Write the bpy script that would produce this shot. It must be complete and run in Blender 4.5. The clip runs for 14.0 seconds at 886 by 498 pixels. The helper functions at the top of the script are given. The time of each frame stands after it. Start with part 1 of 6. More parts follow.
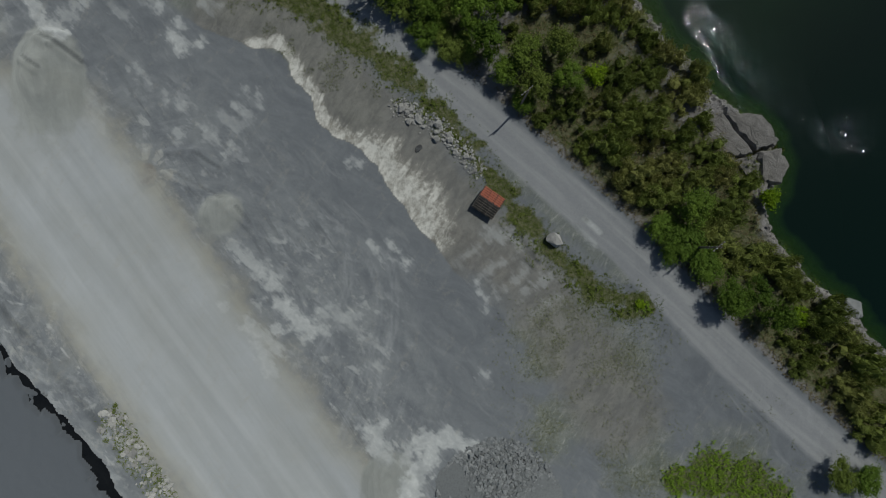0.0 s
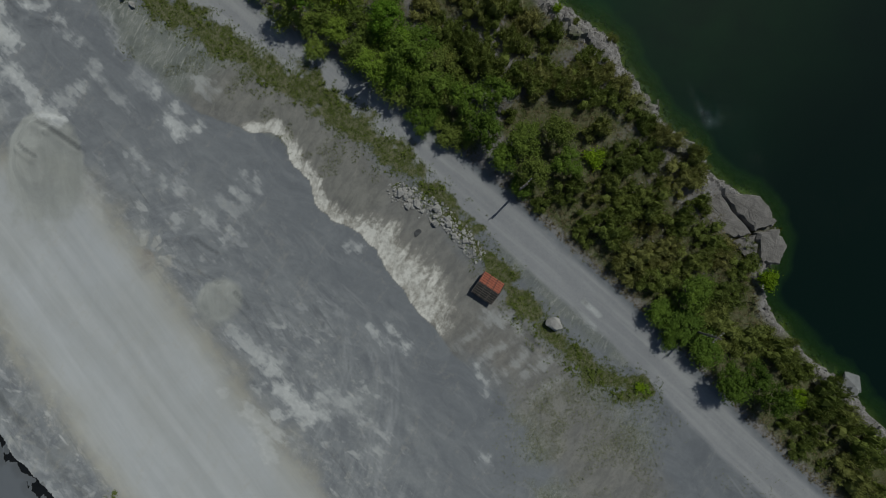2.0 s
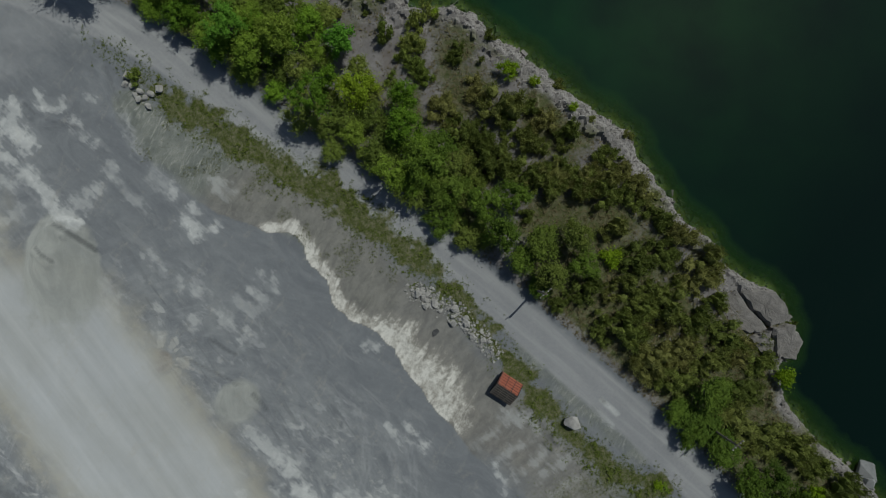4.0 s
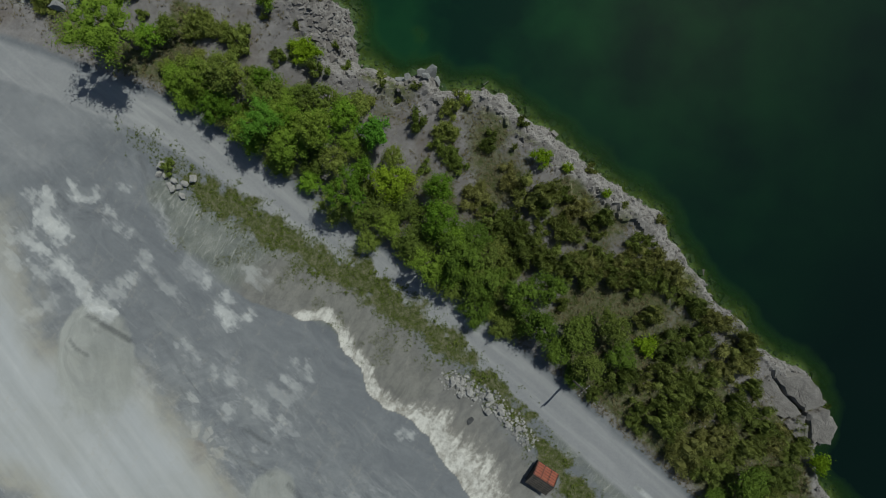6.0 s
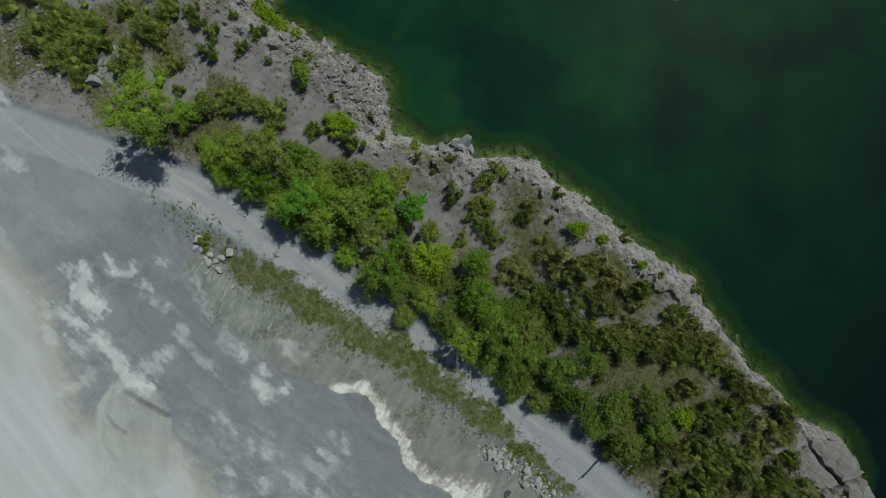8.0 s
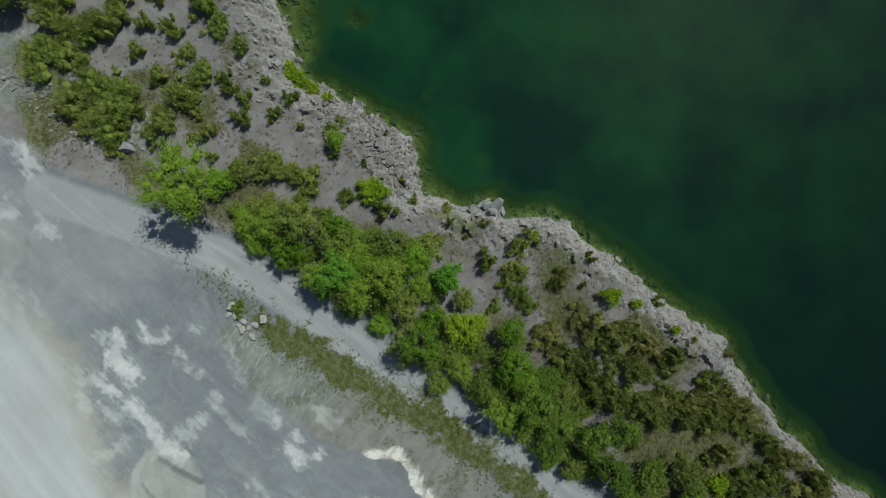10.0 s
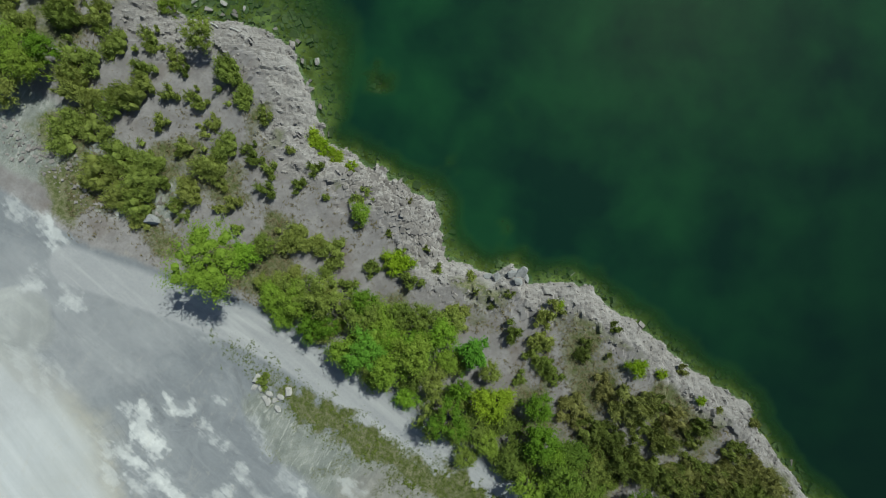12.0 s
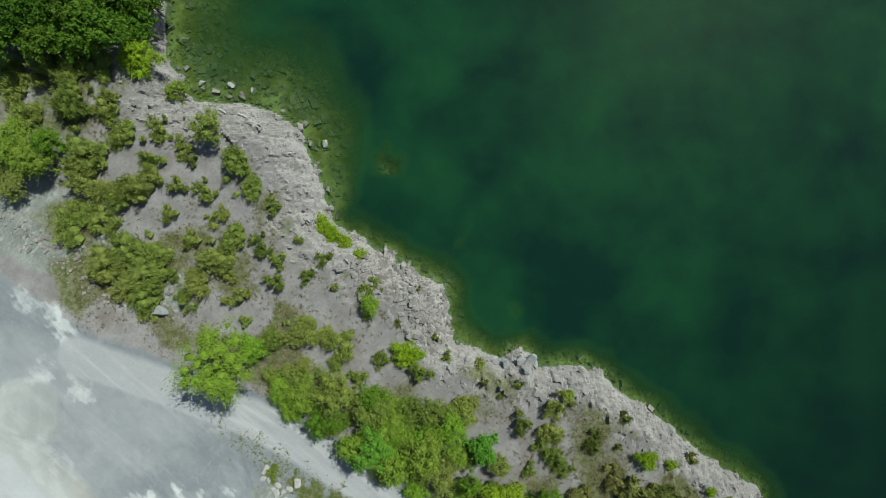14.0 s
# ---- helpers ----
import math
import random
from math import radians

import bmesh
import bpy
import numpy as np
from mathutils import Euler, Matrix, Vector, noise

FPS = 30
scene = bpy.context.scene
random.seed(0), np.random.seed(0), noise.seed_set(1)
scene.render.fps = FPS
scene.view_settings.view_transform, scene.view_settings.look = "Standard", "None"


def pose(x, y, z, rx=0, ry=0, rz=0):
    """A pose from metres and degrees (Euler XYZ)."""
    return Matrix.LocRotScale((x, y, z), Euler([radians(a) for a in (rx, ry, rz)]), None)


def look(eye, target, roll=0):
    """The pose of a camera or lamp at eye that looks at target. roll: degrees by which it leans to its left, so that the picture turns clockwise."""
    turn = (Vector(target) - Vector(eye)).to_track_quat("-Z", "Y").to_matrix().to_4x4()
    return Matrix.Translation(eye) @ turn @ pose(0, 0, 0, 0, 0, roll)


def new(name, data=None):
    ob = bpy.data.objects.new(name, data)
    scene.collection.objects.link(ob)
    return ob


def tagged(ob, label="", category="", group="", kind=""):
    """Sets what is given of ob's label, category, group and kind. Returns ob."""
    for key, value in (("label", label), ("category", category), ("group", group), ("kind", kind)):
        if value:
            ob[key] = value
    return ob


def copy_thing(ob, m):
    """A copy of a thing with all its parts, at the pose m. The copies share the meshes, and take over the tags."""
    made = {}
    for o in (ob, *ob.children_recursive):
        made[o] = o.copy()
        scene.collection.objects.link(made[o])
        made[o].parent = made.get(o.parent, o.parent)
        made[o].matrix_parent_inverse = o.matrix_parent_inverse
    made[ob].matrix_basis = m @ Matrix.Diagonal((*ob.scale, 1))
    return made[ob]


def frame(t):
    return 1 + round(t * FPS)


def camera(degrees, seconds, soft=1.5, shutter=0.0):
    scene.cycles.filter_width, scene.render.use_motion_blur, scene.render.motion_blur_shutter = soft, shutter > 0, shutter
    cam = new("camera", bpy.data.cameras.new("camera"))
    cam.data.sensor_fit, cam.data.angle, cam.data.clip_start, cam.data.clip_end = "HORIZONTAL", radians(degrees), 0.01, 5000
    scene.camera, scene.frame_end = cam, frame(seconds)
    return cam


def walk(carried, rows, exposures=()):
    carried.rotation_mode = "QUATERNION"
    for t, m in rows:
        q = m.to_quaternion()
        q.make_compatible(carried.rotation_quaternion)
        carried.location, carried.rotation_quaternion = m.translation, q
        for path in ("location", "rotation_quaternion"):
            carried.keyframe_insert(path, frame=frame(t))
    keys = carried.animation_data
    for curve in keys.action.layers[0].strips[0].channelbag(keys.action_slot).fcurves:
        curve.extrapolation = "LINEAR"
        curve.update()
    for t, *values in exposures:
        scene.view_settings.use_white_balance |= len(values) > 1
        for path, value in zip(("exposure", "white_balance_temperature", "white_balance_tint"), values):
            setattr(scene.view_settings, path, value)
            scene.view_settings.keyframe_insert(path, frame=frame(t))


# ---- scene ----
cam = camera(82.0, 14.0, 1.05)
METRES, EYE, TILT, LEAN, TURN = 82.0, 69.4, -90.0, 0.0, 0.0
ROWS = [
    (0.0, 0.0, 0.0, 0.0, -0.0, -0.0, -0.0),
    (0.5, 0.001, 0.0002, 0.0296, -0.08, 0.03, 0.11),
    (1.0, 0.0009, 0.0002, 0.063, -0.18, 0.04, 0.2),
    (1.5, -0.0008, 0.0002, 0.0992, -0.33, 0.1, 0.3),
    (2.0, -0.0031, 0.0002, 0.1385, -0.44, 0.12, 0.38),
    (2.5, -0.008, -0.0001, 0.1794, -0.55, 0.17, 0.48),
    (3.0, -0.015, -0.0003, 0.2206, -0.66, 0.21, 0.55),
    (3.5, -0.0239, -0.0005, 0.2618, -0.75, 0.3, 0.62),
    (4.0, -0.035, -0.001, 0.3014, -0.84, 0.39, 0.7),
    (6.5, -0.1062, -0.0008, 0.476, -0.98, 0.87, 0.98),
    (7.0, -0.1206, -0.0011, 0.5059, -0.96, 0.96, 1.04),
    (7.5, -0.1343, -0.0013, 0.5359, -0.92, 0.97, 1.09),
    (8.0, -0.1483, -0.0015, 0.5634, -0.86, 1.03, 1.14),
    (10.5, -0.2117, -0.0015, 0.7049, -0.71, 0.78, 1.24),
    (11.0, -0.2232, -0.0016, 0.7335, -0.71, 0.73, 1.25),
    (11.5, -0.2319, -0.0012, 0.7652, -0.68, 0.64, 1.25),
    (12.0, -0.2389, -0.0011, 0.7993, -0.69, 0.53, 1.25),
    (12.5, -0.2438, -0.001, 0.8351, -0.7, 0.45, 1.22),
    (13.0, -0.2464, -0.0001, 0.8731, -0.63, 0.34, 1.22),
    (13.5, -0.2477, 0.0014, 0.9131, -0.54, 0.2, 1.23),
    (14.0, -0.2491, 0.0021, 0.9547, -0.53, 0.1, 1.21),
]
walk(cam, [(t, pose(0, 0, EYE, TILT, LEAN, TURN) @ pose(METRES * x, METRES * y, METRES * z, 90 + pitch * 0.7, roll, yaw * 0.7)) for t, x, y, z, yaw, pitch, roll in ROWS],
     [(0.0, -0.95, 6450, 3), (1.5, -1.03, 6450, 3), (3.0, -0.98, 6450, 3), (4.2, -0.90, 6450, 2), (7.5, -0.62, 6400, 0), (11.0, -0.27, 6350, -2), (14.0, 0.08, 6400, -4)])

# ---- world and sun ----
SUN_X, SUN_Y, SUN_Z = 0.396, 0.414, 0.820
world = bpy.data.worlds.new("sky")
scene.world = world
world.use_nodes = True
wn = world.node_tree
sky = wn.nodes.new("ShaderNodeTexSky")
sky.sky_type = "NISHITA"
sky.sun_disc = False
sky.sun_elevation = math.asin(SUN_Z)
sky.sun_rotation = math.atan2(SUN_X, SUN_Y)
wn.links.new(sky.outputs["Color"], wn.nodes["Background"].inputs["Color"])
wn.nodes["Background"].inputs["Strength"].default_value = 0.07

sun_data = bpy.data.lights.new("sun", "SUN")
sun_data.energy = 4.0
sun_data.angle = radians(0.53)
sun_data.color = (1.0, 0.985, 0.955)
sun_lamp = new("sun", sun_data)
sun_lamp.matrix_world = look((120, 130, 260), (120 - SUN_X, 130 - SUN_Y, 260 - SUN_Z))

WATER = -6.3
# pale shoals under the lake: x, y, radius, rise
SHOALS = [(-28.0, 91.4, 2.6, 0.78), (-30.6, 92.6, 1.9, 0.6), (-28.0, 93.6, 1.4, 0.72), (-35.2, 96.5, 3.0, 0.7), (-9.6, 69.3, 1.8, 0.55), (-8.0, 87.0, 5.5, 0.22), (-17.4, 78.3, 3.6, 0.35), (-33.2, 89.4, 2.0, 0.5), (12.5, 60.5, 3.4, 0.25), (27.5, 45.5, 2.6, 0.3)]

# ---- the plan, in metres ----
SHORE_A = [
    (63.4, -14.6, 2), (57.9, -8.4, 2), (53, -4.1, 2), (49.8, -0.5, 2), (46.9, 3.6, 2), (46.6, 7.4, 2),
    (48.3, 9.4, 2), (49.4, 12.4, 2), (47.9, 15.4, 2), (45.9, 18.8, 2), (41.7, 20, 2), (38.5, 23.4, 2.5),
    (37, 26.4, 2.5), (32.7, 30.1, 2.5), (27.1, 38.2, 4), (26.1, 42.3, 4), (20.6, 45.2, 4), (16.5, 48.9, 4),
    (10.7, 53.5, 4), (7.3, 55.6, 4), (4, 58.7, 4), (0.3, 61.2, 4), (-3.5, 60.9, 4), (-6.4, 61, 2.5),
    (-7.4, 62.9, 2.5), (-9, 63.2, 2.5), (-12, 61.9, 2.5), (-15.7, 63.9, 2.5), (-18.9, 64.9, 6), (-19.2, 68.3, 6),
    (-19.6, 73.3, 6), (-21.7, 75, 6),
]
SHORE_B = [
    (-25.8, 76.4, 6), (-28.3, 78.3, 6), (-31.6, 80.3, 6), (-35.8, 82.3, 6), (-37.2, 86.3, 6), (-37.8, 90.5, 6),
    (-39.3, 93.7, 6), (-42.5, 98.1, 6), (-46.3, 99.9, 6), (-49.6, 100.5, 6), (-55.5, 101.1, 6), (-57.4, 102.6, 6),
    (-57.9, 105.1, 6), (-60.3, 107.7, 6), (-60.1, 111, 6), (-59.7, 116.1, 6),
]
SHORE = SHORE_A + SHORE_B
ROAD = [
    (59.9, -33.2), (55.1, -29.2), (47.4, -22.6), (39.7, -15.3), (32, -7.2), (24.3, 0.8),
    (16.6, 7.6), (8.9, 14.7), (3.5, 19.5), (-4.9, 26.4), (-14.2, 33.3), (-21.5, 38.4),
    (-32.1, 46.8), (-39.7, 52.2), (-47.3, 56.3), (-54.9, 59.2), (-62.5, 62.2), (-70, 65),
]
HAUL = [
    (-14.2, -43, 13.08), (-26.5, -27.6, 11.54), (-37.2, -12.2, 11.54), (-46.5, 0.8, 11.54), (-55.7, 13.9, 10.77), (-66, 16.1, 9.23),
    (-71.9, 30.6, 9.23), (-74.8, 39.8, 9.23), (-85.8, 52.1, 7.69),
]
SCARP = [
    (-3.4, 3.5), (-5.3, 6.1), (-7.2, 8.5), (-8.9, 11.2), (-11.1, 13.4), (-14.9, 15.7),
    (-17.1, 18.0), (-18.2, 21.0), (-20.2, 23.0), (-21.7, 26.4), (-23.2, 27.9), (-26.5, 27.8),
]
VERGE = [
    (27.4, -8.2, 2), (20.5, -5.7, 2.31), (15.9, -1.6, 1.85), (10.5, 3.9, 1.69), (5.8, 10.5, 1.38), (0.5, 17.4, 1.69),
    (-5.9, 23.3, 2.2), (-11.8, 27.9, 2.4), (-18.0, 33.2, 2.5), (-23.9, 35.8, 2.3), (-31.6, 41.0, 2.2), (-39.8, 46, 1.85),
    (-45.1, 51.1, 0.92), (-49.6, 53.5, 0.38),
]
WEEDS = [
    (-11.1, 19.3, 3.08), (-17.2, 25.5, 2.31), (-24.7, 32.7, 3.46), (-33.8, 36, 3.85), (-39.9, 39.9, 3.08), (-44.4, 45.4, 1.92),
]
MEADOW = [
    (13.5, -13.8, 4.62), (18.2, -9.2, 4.62), (24.3, -15.3, 5.38), (16.6, -24.5, 5.38), (28.2, -29.2, 5.38), (38.9, -30.7, 6.92),
    (43.6, -33.8, 5.38), (32, -37.6, 6.92),
]
LUSH = [
    (32, -31.5, 2), (36.6, -30.7, 3.23), (41.2, -31.5, 3.08), (45.1, -33.8, 2.31), (27.4, -8, 0.92),
]
SOIL_STRIP = [
    (8.9, 10.8, 2.31), (16.6, 3.2, 2), (24.3, -3, 2.31),
]
TRACK = [
    (-11.1, 0.1), (-9.5, -3.0), (-8.6, -6.8), (-8.9, -10.7), (-9.9, -14.5), (-11.1, -18.4), (-13.0, -23.0), (-14.2, -26.9),
]
TRACK_TWO = [
    (-8.0, -0.3), (-6.8, -3.8), (-6.5, -7.6), (-6.8, -11.5), (-8.0, -15.3), (-8.8, -19.2), (-8.9, -23.0),
]
TRACK_THREE = [
    (-14.2, 3.2), (-13.2, -0.7), (-12.8, -4.5), (-14.2, -9.2), (-17.0, -14.0),
]
# spilt white dust: strokes from x, y to x, y, with half width and strength
SPLASH_A = [
    (-36.3, 28.4, -36.3, 28.2, 1, 1), (-37.4, 29.3, -35.6, 27.8, 0.54, 1), (-33.4, 28.7, -33.4, 28.6, 0.46, 1), (-27.6, 21.6, -26.9, 19.8, 0.38, 0.7),
    (-25.7, 21.2, -25.5, 20.1, 0.31, 0.6), (-28.6, 19.6, -26.8, 19.2, 0.46, 0.6), (-29.9, 18.2, -27.6, 17.4, 1.08, 0.3), (-33, 16.6, -30.2, 14.5, 0.38, 0.6),
    (-31.5, 16.2, -29.4, 13.5, 0.31, 0.6), (-29.9, 12.8, -28.6, 15.2, 0.31, 0.7), (-32.2, 15.5, -31.9, 15, 0.77, 0.4), (-36.3, 15.6, -35.9, 15.2, 0.92, 0.5),
    (-28.8, 0.1, -24.9, -2.4, 0.85, 0.6), (-25.7, -2.2, -22.6, -4.5, 0.92, 0.8), (-23.4, -4.5, -21.7, -5.8, 0.69, 0.7),
]
SPLASH_B = [
    (-21.5, -8, -18, -11.3, 1.08, 0.9), (-16.5, -8.4, -16.1, -8.8, 0.46, 0.9), (-14.9, -8.4, -12.6, -9.5, 0.77, 0.5), (-17.4, -9.8, -15.5, -11.6, 0.23, 0.8),
    (-26.5, -10.3, -23.2, -13.2, 1, 0.55), (-25.3, -13.8, -23.6, -16.2, 0.92, 0.6), (-22.8, -11.1, -22.2, -10.7, 0.54, 0.8), (-29.9, -7.6, -29.4, -8.2, 0.54, 0.5),
    (-9.9, 0.1, -7.2, -1.6, 0.23, 0.8), (-5.4, -1.7, -5, -2.2, 0.38, 1), (-7.2, 0.2, -6.3, -0.4, 0.23, 0.8), (-12.6, -9.5, -10.7, -11.6, 0.15, 0.7),
    (-10.7, -11.6, -7.2, -14.1, 0.15, 0.7), (4.7, -5.3, 4.9, -6.1, 0.46, 0.9), (5.5, -6.5, 6.3, -8.5, 0.23, 0.8),
]
SPLASH_C = [
    (5.7, -17.5, 5.8, -18.1, 0.38, 0.8), (-9.9, -24.5, -8.4, -27.8, 1.08, 0.9), (-7.8, -23.2, -8.8, -24.7, 0.54, 0.9), (-11.1, -24.4, -9.4, -25.3, 0.54, 0.6),
    (-4.9, -27.2, -4.8, -29, 0.54, 0.9), (-3.4, -26.5, 1.2, -25.7, 1.31, 1), (1.2, -26.1, 4.7, -27, 1.08, 1), (-1.8, -27.6, -4.2, -33.2, 1.38, 1),
    (6.6, 2, 9.3, 1.2, 1, 0.5), (9.1, 2.8, 10.2, 0.1, 0.69, 0.4), (1.2, -2.2, 5.1, 0.1, 0.46, 0.3), (5.1, -3.8, 8.9, -1.5, 0.38, 0.35),
    (7.4, -6.1, 11.2, -3, 0.38, 0.35), (10.5, -6.2, 14.3, -3.8, 0.46, 0.35), (12, -9.3, 15.9, -6.8, 0.46, 0.3),
]
SPLASH_D = [
    (-12.6, 12.4, -11.4, 11.9, 0.31, 0.7), (-60.6, 45, -60.1, 44, 0.92, 1), (-62.8, 45.6, -62.3, 45, 0.46, 0.7), (-60.5, 42.2, -58.3, 40.1, 1.31, 1),
    (-63.6, 39.9, -61.6, 38.2, 0.62, 0.9), (-61.2, 38.1, -58.6, 35.9, 0.62, 0.9), (-58, 35.3, -55.6, 32.8, 0.92, 1), (-55.8, 32.5, -51.6, 29.3, 0.85, 1),
    (-52.1, 32.1, -50.8, 31.3, 0.69, 0.6), (-65.7, 40.7, -64.1, 35.4, 0.62, 0.45), (-62.6, 36.1, -60.6, 34.1, 0.38, 0.5), (-56.8, 46.8, -56.5, 46.5, 0.31, 1),
    (-56.4, 45.6, -56, 45.2, 0.31, 1), (-53.8, 45.3, -53.3, 45.6, 0.31, 1), (-55.3, 44.7, -54.6, 45.1, 0.31, 1),
]
SPLASH_E = [
    (-49.8, 46.5, -49.3, 46.4, 0.23, 1), (-52.2, 43.2, -49.2, 39.5, 0.31, 0.6), (-49.8, 33, -48.5, 33.6, 0.62, 0.6), (-47.1, 36.7, -46.2, 35.2, 0.62, 0.6),
    (-45, 43.6, -43.4, 38.7, 0.38, 0.5), (-39.3, 34.2, -38.5, 33.2, 0.46, 0.9), (-36.3, 31, -35.6, 30.4, 0.31, 0.9), (-42, 24.4, -39.9, 22.9, 0.31, 0.6),
    (-38.1, 21.3, -37.6, 20.2, 0.31, 0.6), (-36.3, 20.3, -35.9, 19.4, 0.31, 0.5), (-33.3, 34.7, -31.6, 32.8, 0.77, 0.45), (-41.7, 35.7, -39.4, 34, 0.62, 0.35),
    (-45.1, 32.7, -42.9, 31.2, 0.54, 0.35), (-54, 55.1, -50.2, 54.1, 0.31, 0.3), (-63.4, 28.5, -59.6, 30.7, 0.62, 0.35),
]
SPLASH_F = [
    (-48.3, 21.3, -46.8, 17.1, 0.69, 0.3), (-72.5, 71, -71.4, 66.4, 0.62, 0.9), (-71.8, 69.8, -70.2, 67.7, 0.46, 0.6), (-73.8, 71.2, -72.5, 69.3, 0.46, 0.7),
    (-75.6, 63, -74.3, 62.5, 0.69, 1), (-69.8, 62.6, -69.1, 62.3, 0.46, 0.7), (-69.9, 60.2, -68.5, 59.7, 0.85, 1), (-63.6, 61.6, -60.5, 60.4, 0.15, 0.8),
    (-60.5, 60.4, -57.5, 59.4, 0.15, 0.8), (-74.6, 64.5, -73.3, 64.3, 0.31, 0.5), (-76.9, 54.3, -75.3, 48.9, 0.62, 0.4), (-73.9, 54.2, -72.4, 45.7, 0.38, 0.4),
    (-71.7, 51.9, -70.1, 48.7, 0.38, 0.4), (-65.3, 73.5, -63, 71.5, 0.77, 0.4), (-77.4, 73.8, -75.9, 71.8, 0.77, 0.5),
]
SPLASH_G = [(19.2, 4.2, 21.4, 2.2, 0.5, 1), (18.2, 3.4, 20.9, 0.7, 0.2, 0.9)]
SPLASHES = SPLASH_G + SPLASH_A + SPLASH_B + SPLASH_C + SPLASH_D + SPLASH_E + SPLASH_F
# dark strokes: scratches, and shade of ridges and cuts put into colour: the same
SCARS_AND_SHADE = [
    (-54.3, 29, -51.9, 27.9, 0.23, 1), (-51.9, 27.9, -49, 25.5, 0.31, 1), (-56.1, 25.9, -53.2, 24, 0.23, 0.9), (-33.8, 13.2, -30.5, 11.1, 0.23, 0.9),
    (-37.4, 10.8, -30.2, 7.1, 0.19, 0.8), (-28, 5.8, -26.3, 3.6, 0.23, 0.9), (-13.2, -2.2, -12.7, -6.2, 0.15, 0.6), (-6.5, 4.7, -1.8, 8.5, 0.15, 0.2),
    (9.3, 4.5, 11.8, 3, 0.38, 0.6), (10.8, 0.1, 13.2, -1.9, 0.31, 0.8), (-37.2, 13.8, -33.8, 13, 0.46, 0.3), (-58.3, 45.4, -57.1, 44, 0.15, 0.8),
    (-47.7, 50.6, -45, 43.3, 0.23, 0.6), (-45.9, 43.8, -43.4, 38.7, 0.15, 0.6), (-55.7, 43.2, -54.1, 42.8, 0.15, 0.6),
]
BANK = [
    (-37.2, -42.2), (-43.8, -33.9), (-46.5, -28.5), (-50.3, -23.9), (-53.4, -20.1), (-57.3, -16.1),
    (-60.3, -12.2), (-66.5, -6.1), (-75.7, 1.6),
]
CEDARS_A = [
    (-72.5, 106.2, 3.5), (-73.3, 103.2, 3.8), (-70.7, 102.4, 4.6), (-66.9, 103.8, 5.4), (-68.9, 100.1, 4.6), (-65.1, 98.9, 4.2),
    (-69.3, 97.5, 4.6), (-64.4, 96.2, 3.1), (-77.5, 101.4, 4.6), (-75.7, 98, 4.6), (-77.8, 103.7, 3.8), (-67.1, 92.5, 5.8),
    (-67.6, 88.4, 6.2), (-62.2, 94.3, 4.6), (-58, 95.6, 3.5), (-58.5, 91.4, 3.1), (-55.4, 93, 3.4), (-53.8, 91.1, 2),
    (-60.1, 87.5, 5.8), (-55.5, 87.5, 2.8), (-51.6, 87.1, 3.1), (-56.8, 84, 2.6), (-50.4, 83.5, 3.1), (-48, 90.2, 4.6),
    (-46.2, 87.2, 3.8), (-43.3, 84.9, 2.6), (-53.8, 80.6, 2.8), (-62.4, 86, 4.6), (-69.6, 83.2, 6.2), (-65.1, 83.4, 4.6),
    (-62.1, 79.2, 4.6), (-58.4, 79.2, 4.6),
]
CEDARS_B = [
    (-50.1, 78.2, 4.6), (-47.4, 80.1, 4.6), (-44.4, 79.6, 3.1), (-39.9, 80.3, 1.5), (-42.6, 77.3, 2.8), (-36.2, 77.2, 2.6),
    (-49, 75.2, 2.3), (-42.9, 74.3, 2.8), (-38.3, 74.8, 2.3), (-35, 73.6, 1.2), (-47.2, 72.3, 2.8), (-49.5, 72.2, 1.5),
    (-56.2, 76.1, 2), (-53.6, 74.2, 4.3), (-54.8, 71.9, 3.1), (-64.4, 77.8, 5.4), (-59.2, 76.2, 5.4), (-60, 73.2, 4.6),
    (-62.2, 74.7, 4.6), (-65.6, 76.3, 3.1), (-59.3, 71.6, 3.8), (-29.9, 73.1, 3.1), (-30.7, 69.2, 1.1), (-46.5, 69.5, 1.8),
    (-37.9, 67.4, 5.4), (-33.4, 65.8, 4.3), (-39.8, 67.8, 3.8), (-21.4, 66, 1.2), (-19.5, 63, 2), (-23, 62, 3.1),
    (-27.8, 63.5, 3.4), (-15.1, 61.7, 1.8),
]
CEDARS_C = [
    (-31.6, 61.6, 2.8), (-10.1, 54.7, 3.1), (-5.9, 53.7, 3.8), (-5.2, 50.3, 3.8), (-7.1, 51.8, 2.8), (-4.3, 56.7, 3.8),
    (-4.1, 48.4, 2.6), (0.1, 51.7, 2.8), (-1.6, 43.8, 4.3), (2.7, 46.7, 3.4), (6, 44.4, 5.4), (7.5, 42.9, 3.8),
    (10.2, 43.9, 2.3), (11.7, 42, 3.5), (9.4, 40.5, 2.3), (10.5, 38.6, 3.1), (6.7, 39.8, 2), (14.9, 41, 3.2),
    (14.5, 38.6, 1.7), (14.2, 36.3, 2.6), (11.9, 34.4, 5.4), (9.6, 35.2, 4.6), (5.9, 36.1, 4.6), (3.6, 36.9, 4.6),
    (0.6, 40.7, 4.6), (17.2, 34, 4.6), (20.3, 35, 3.8), (19.6, 37.3, 2.8), (21.5, 37.3, 2), (23, 35, 3.1),
    (24.8, 32.7, 3.8), (-17.2, 56.6, 3.8),
]
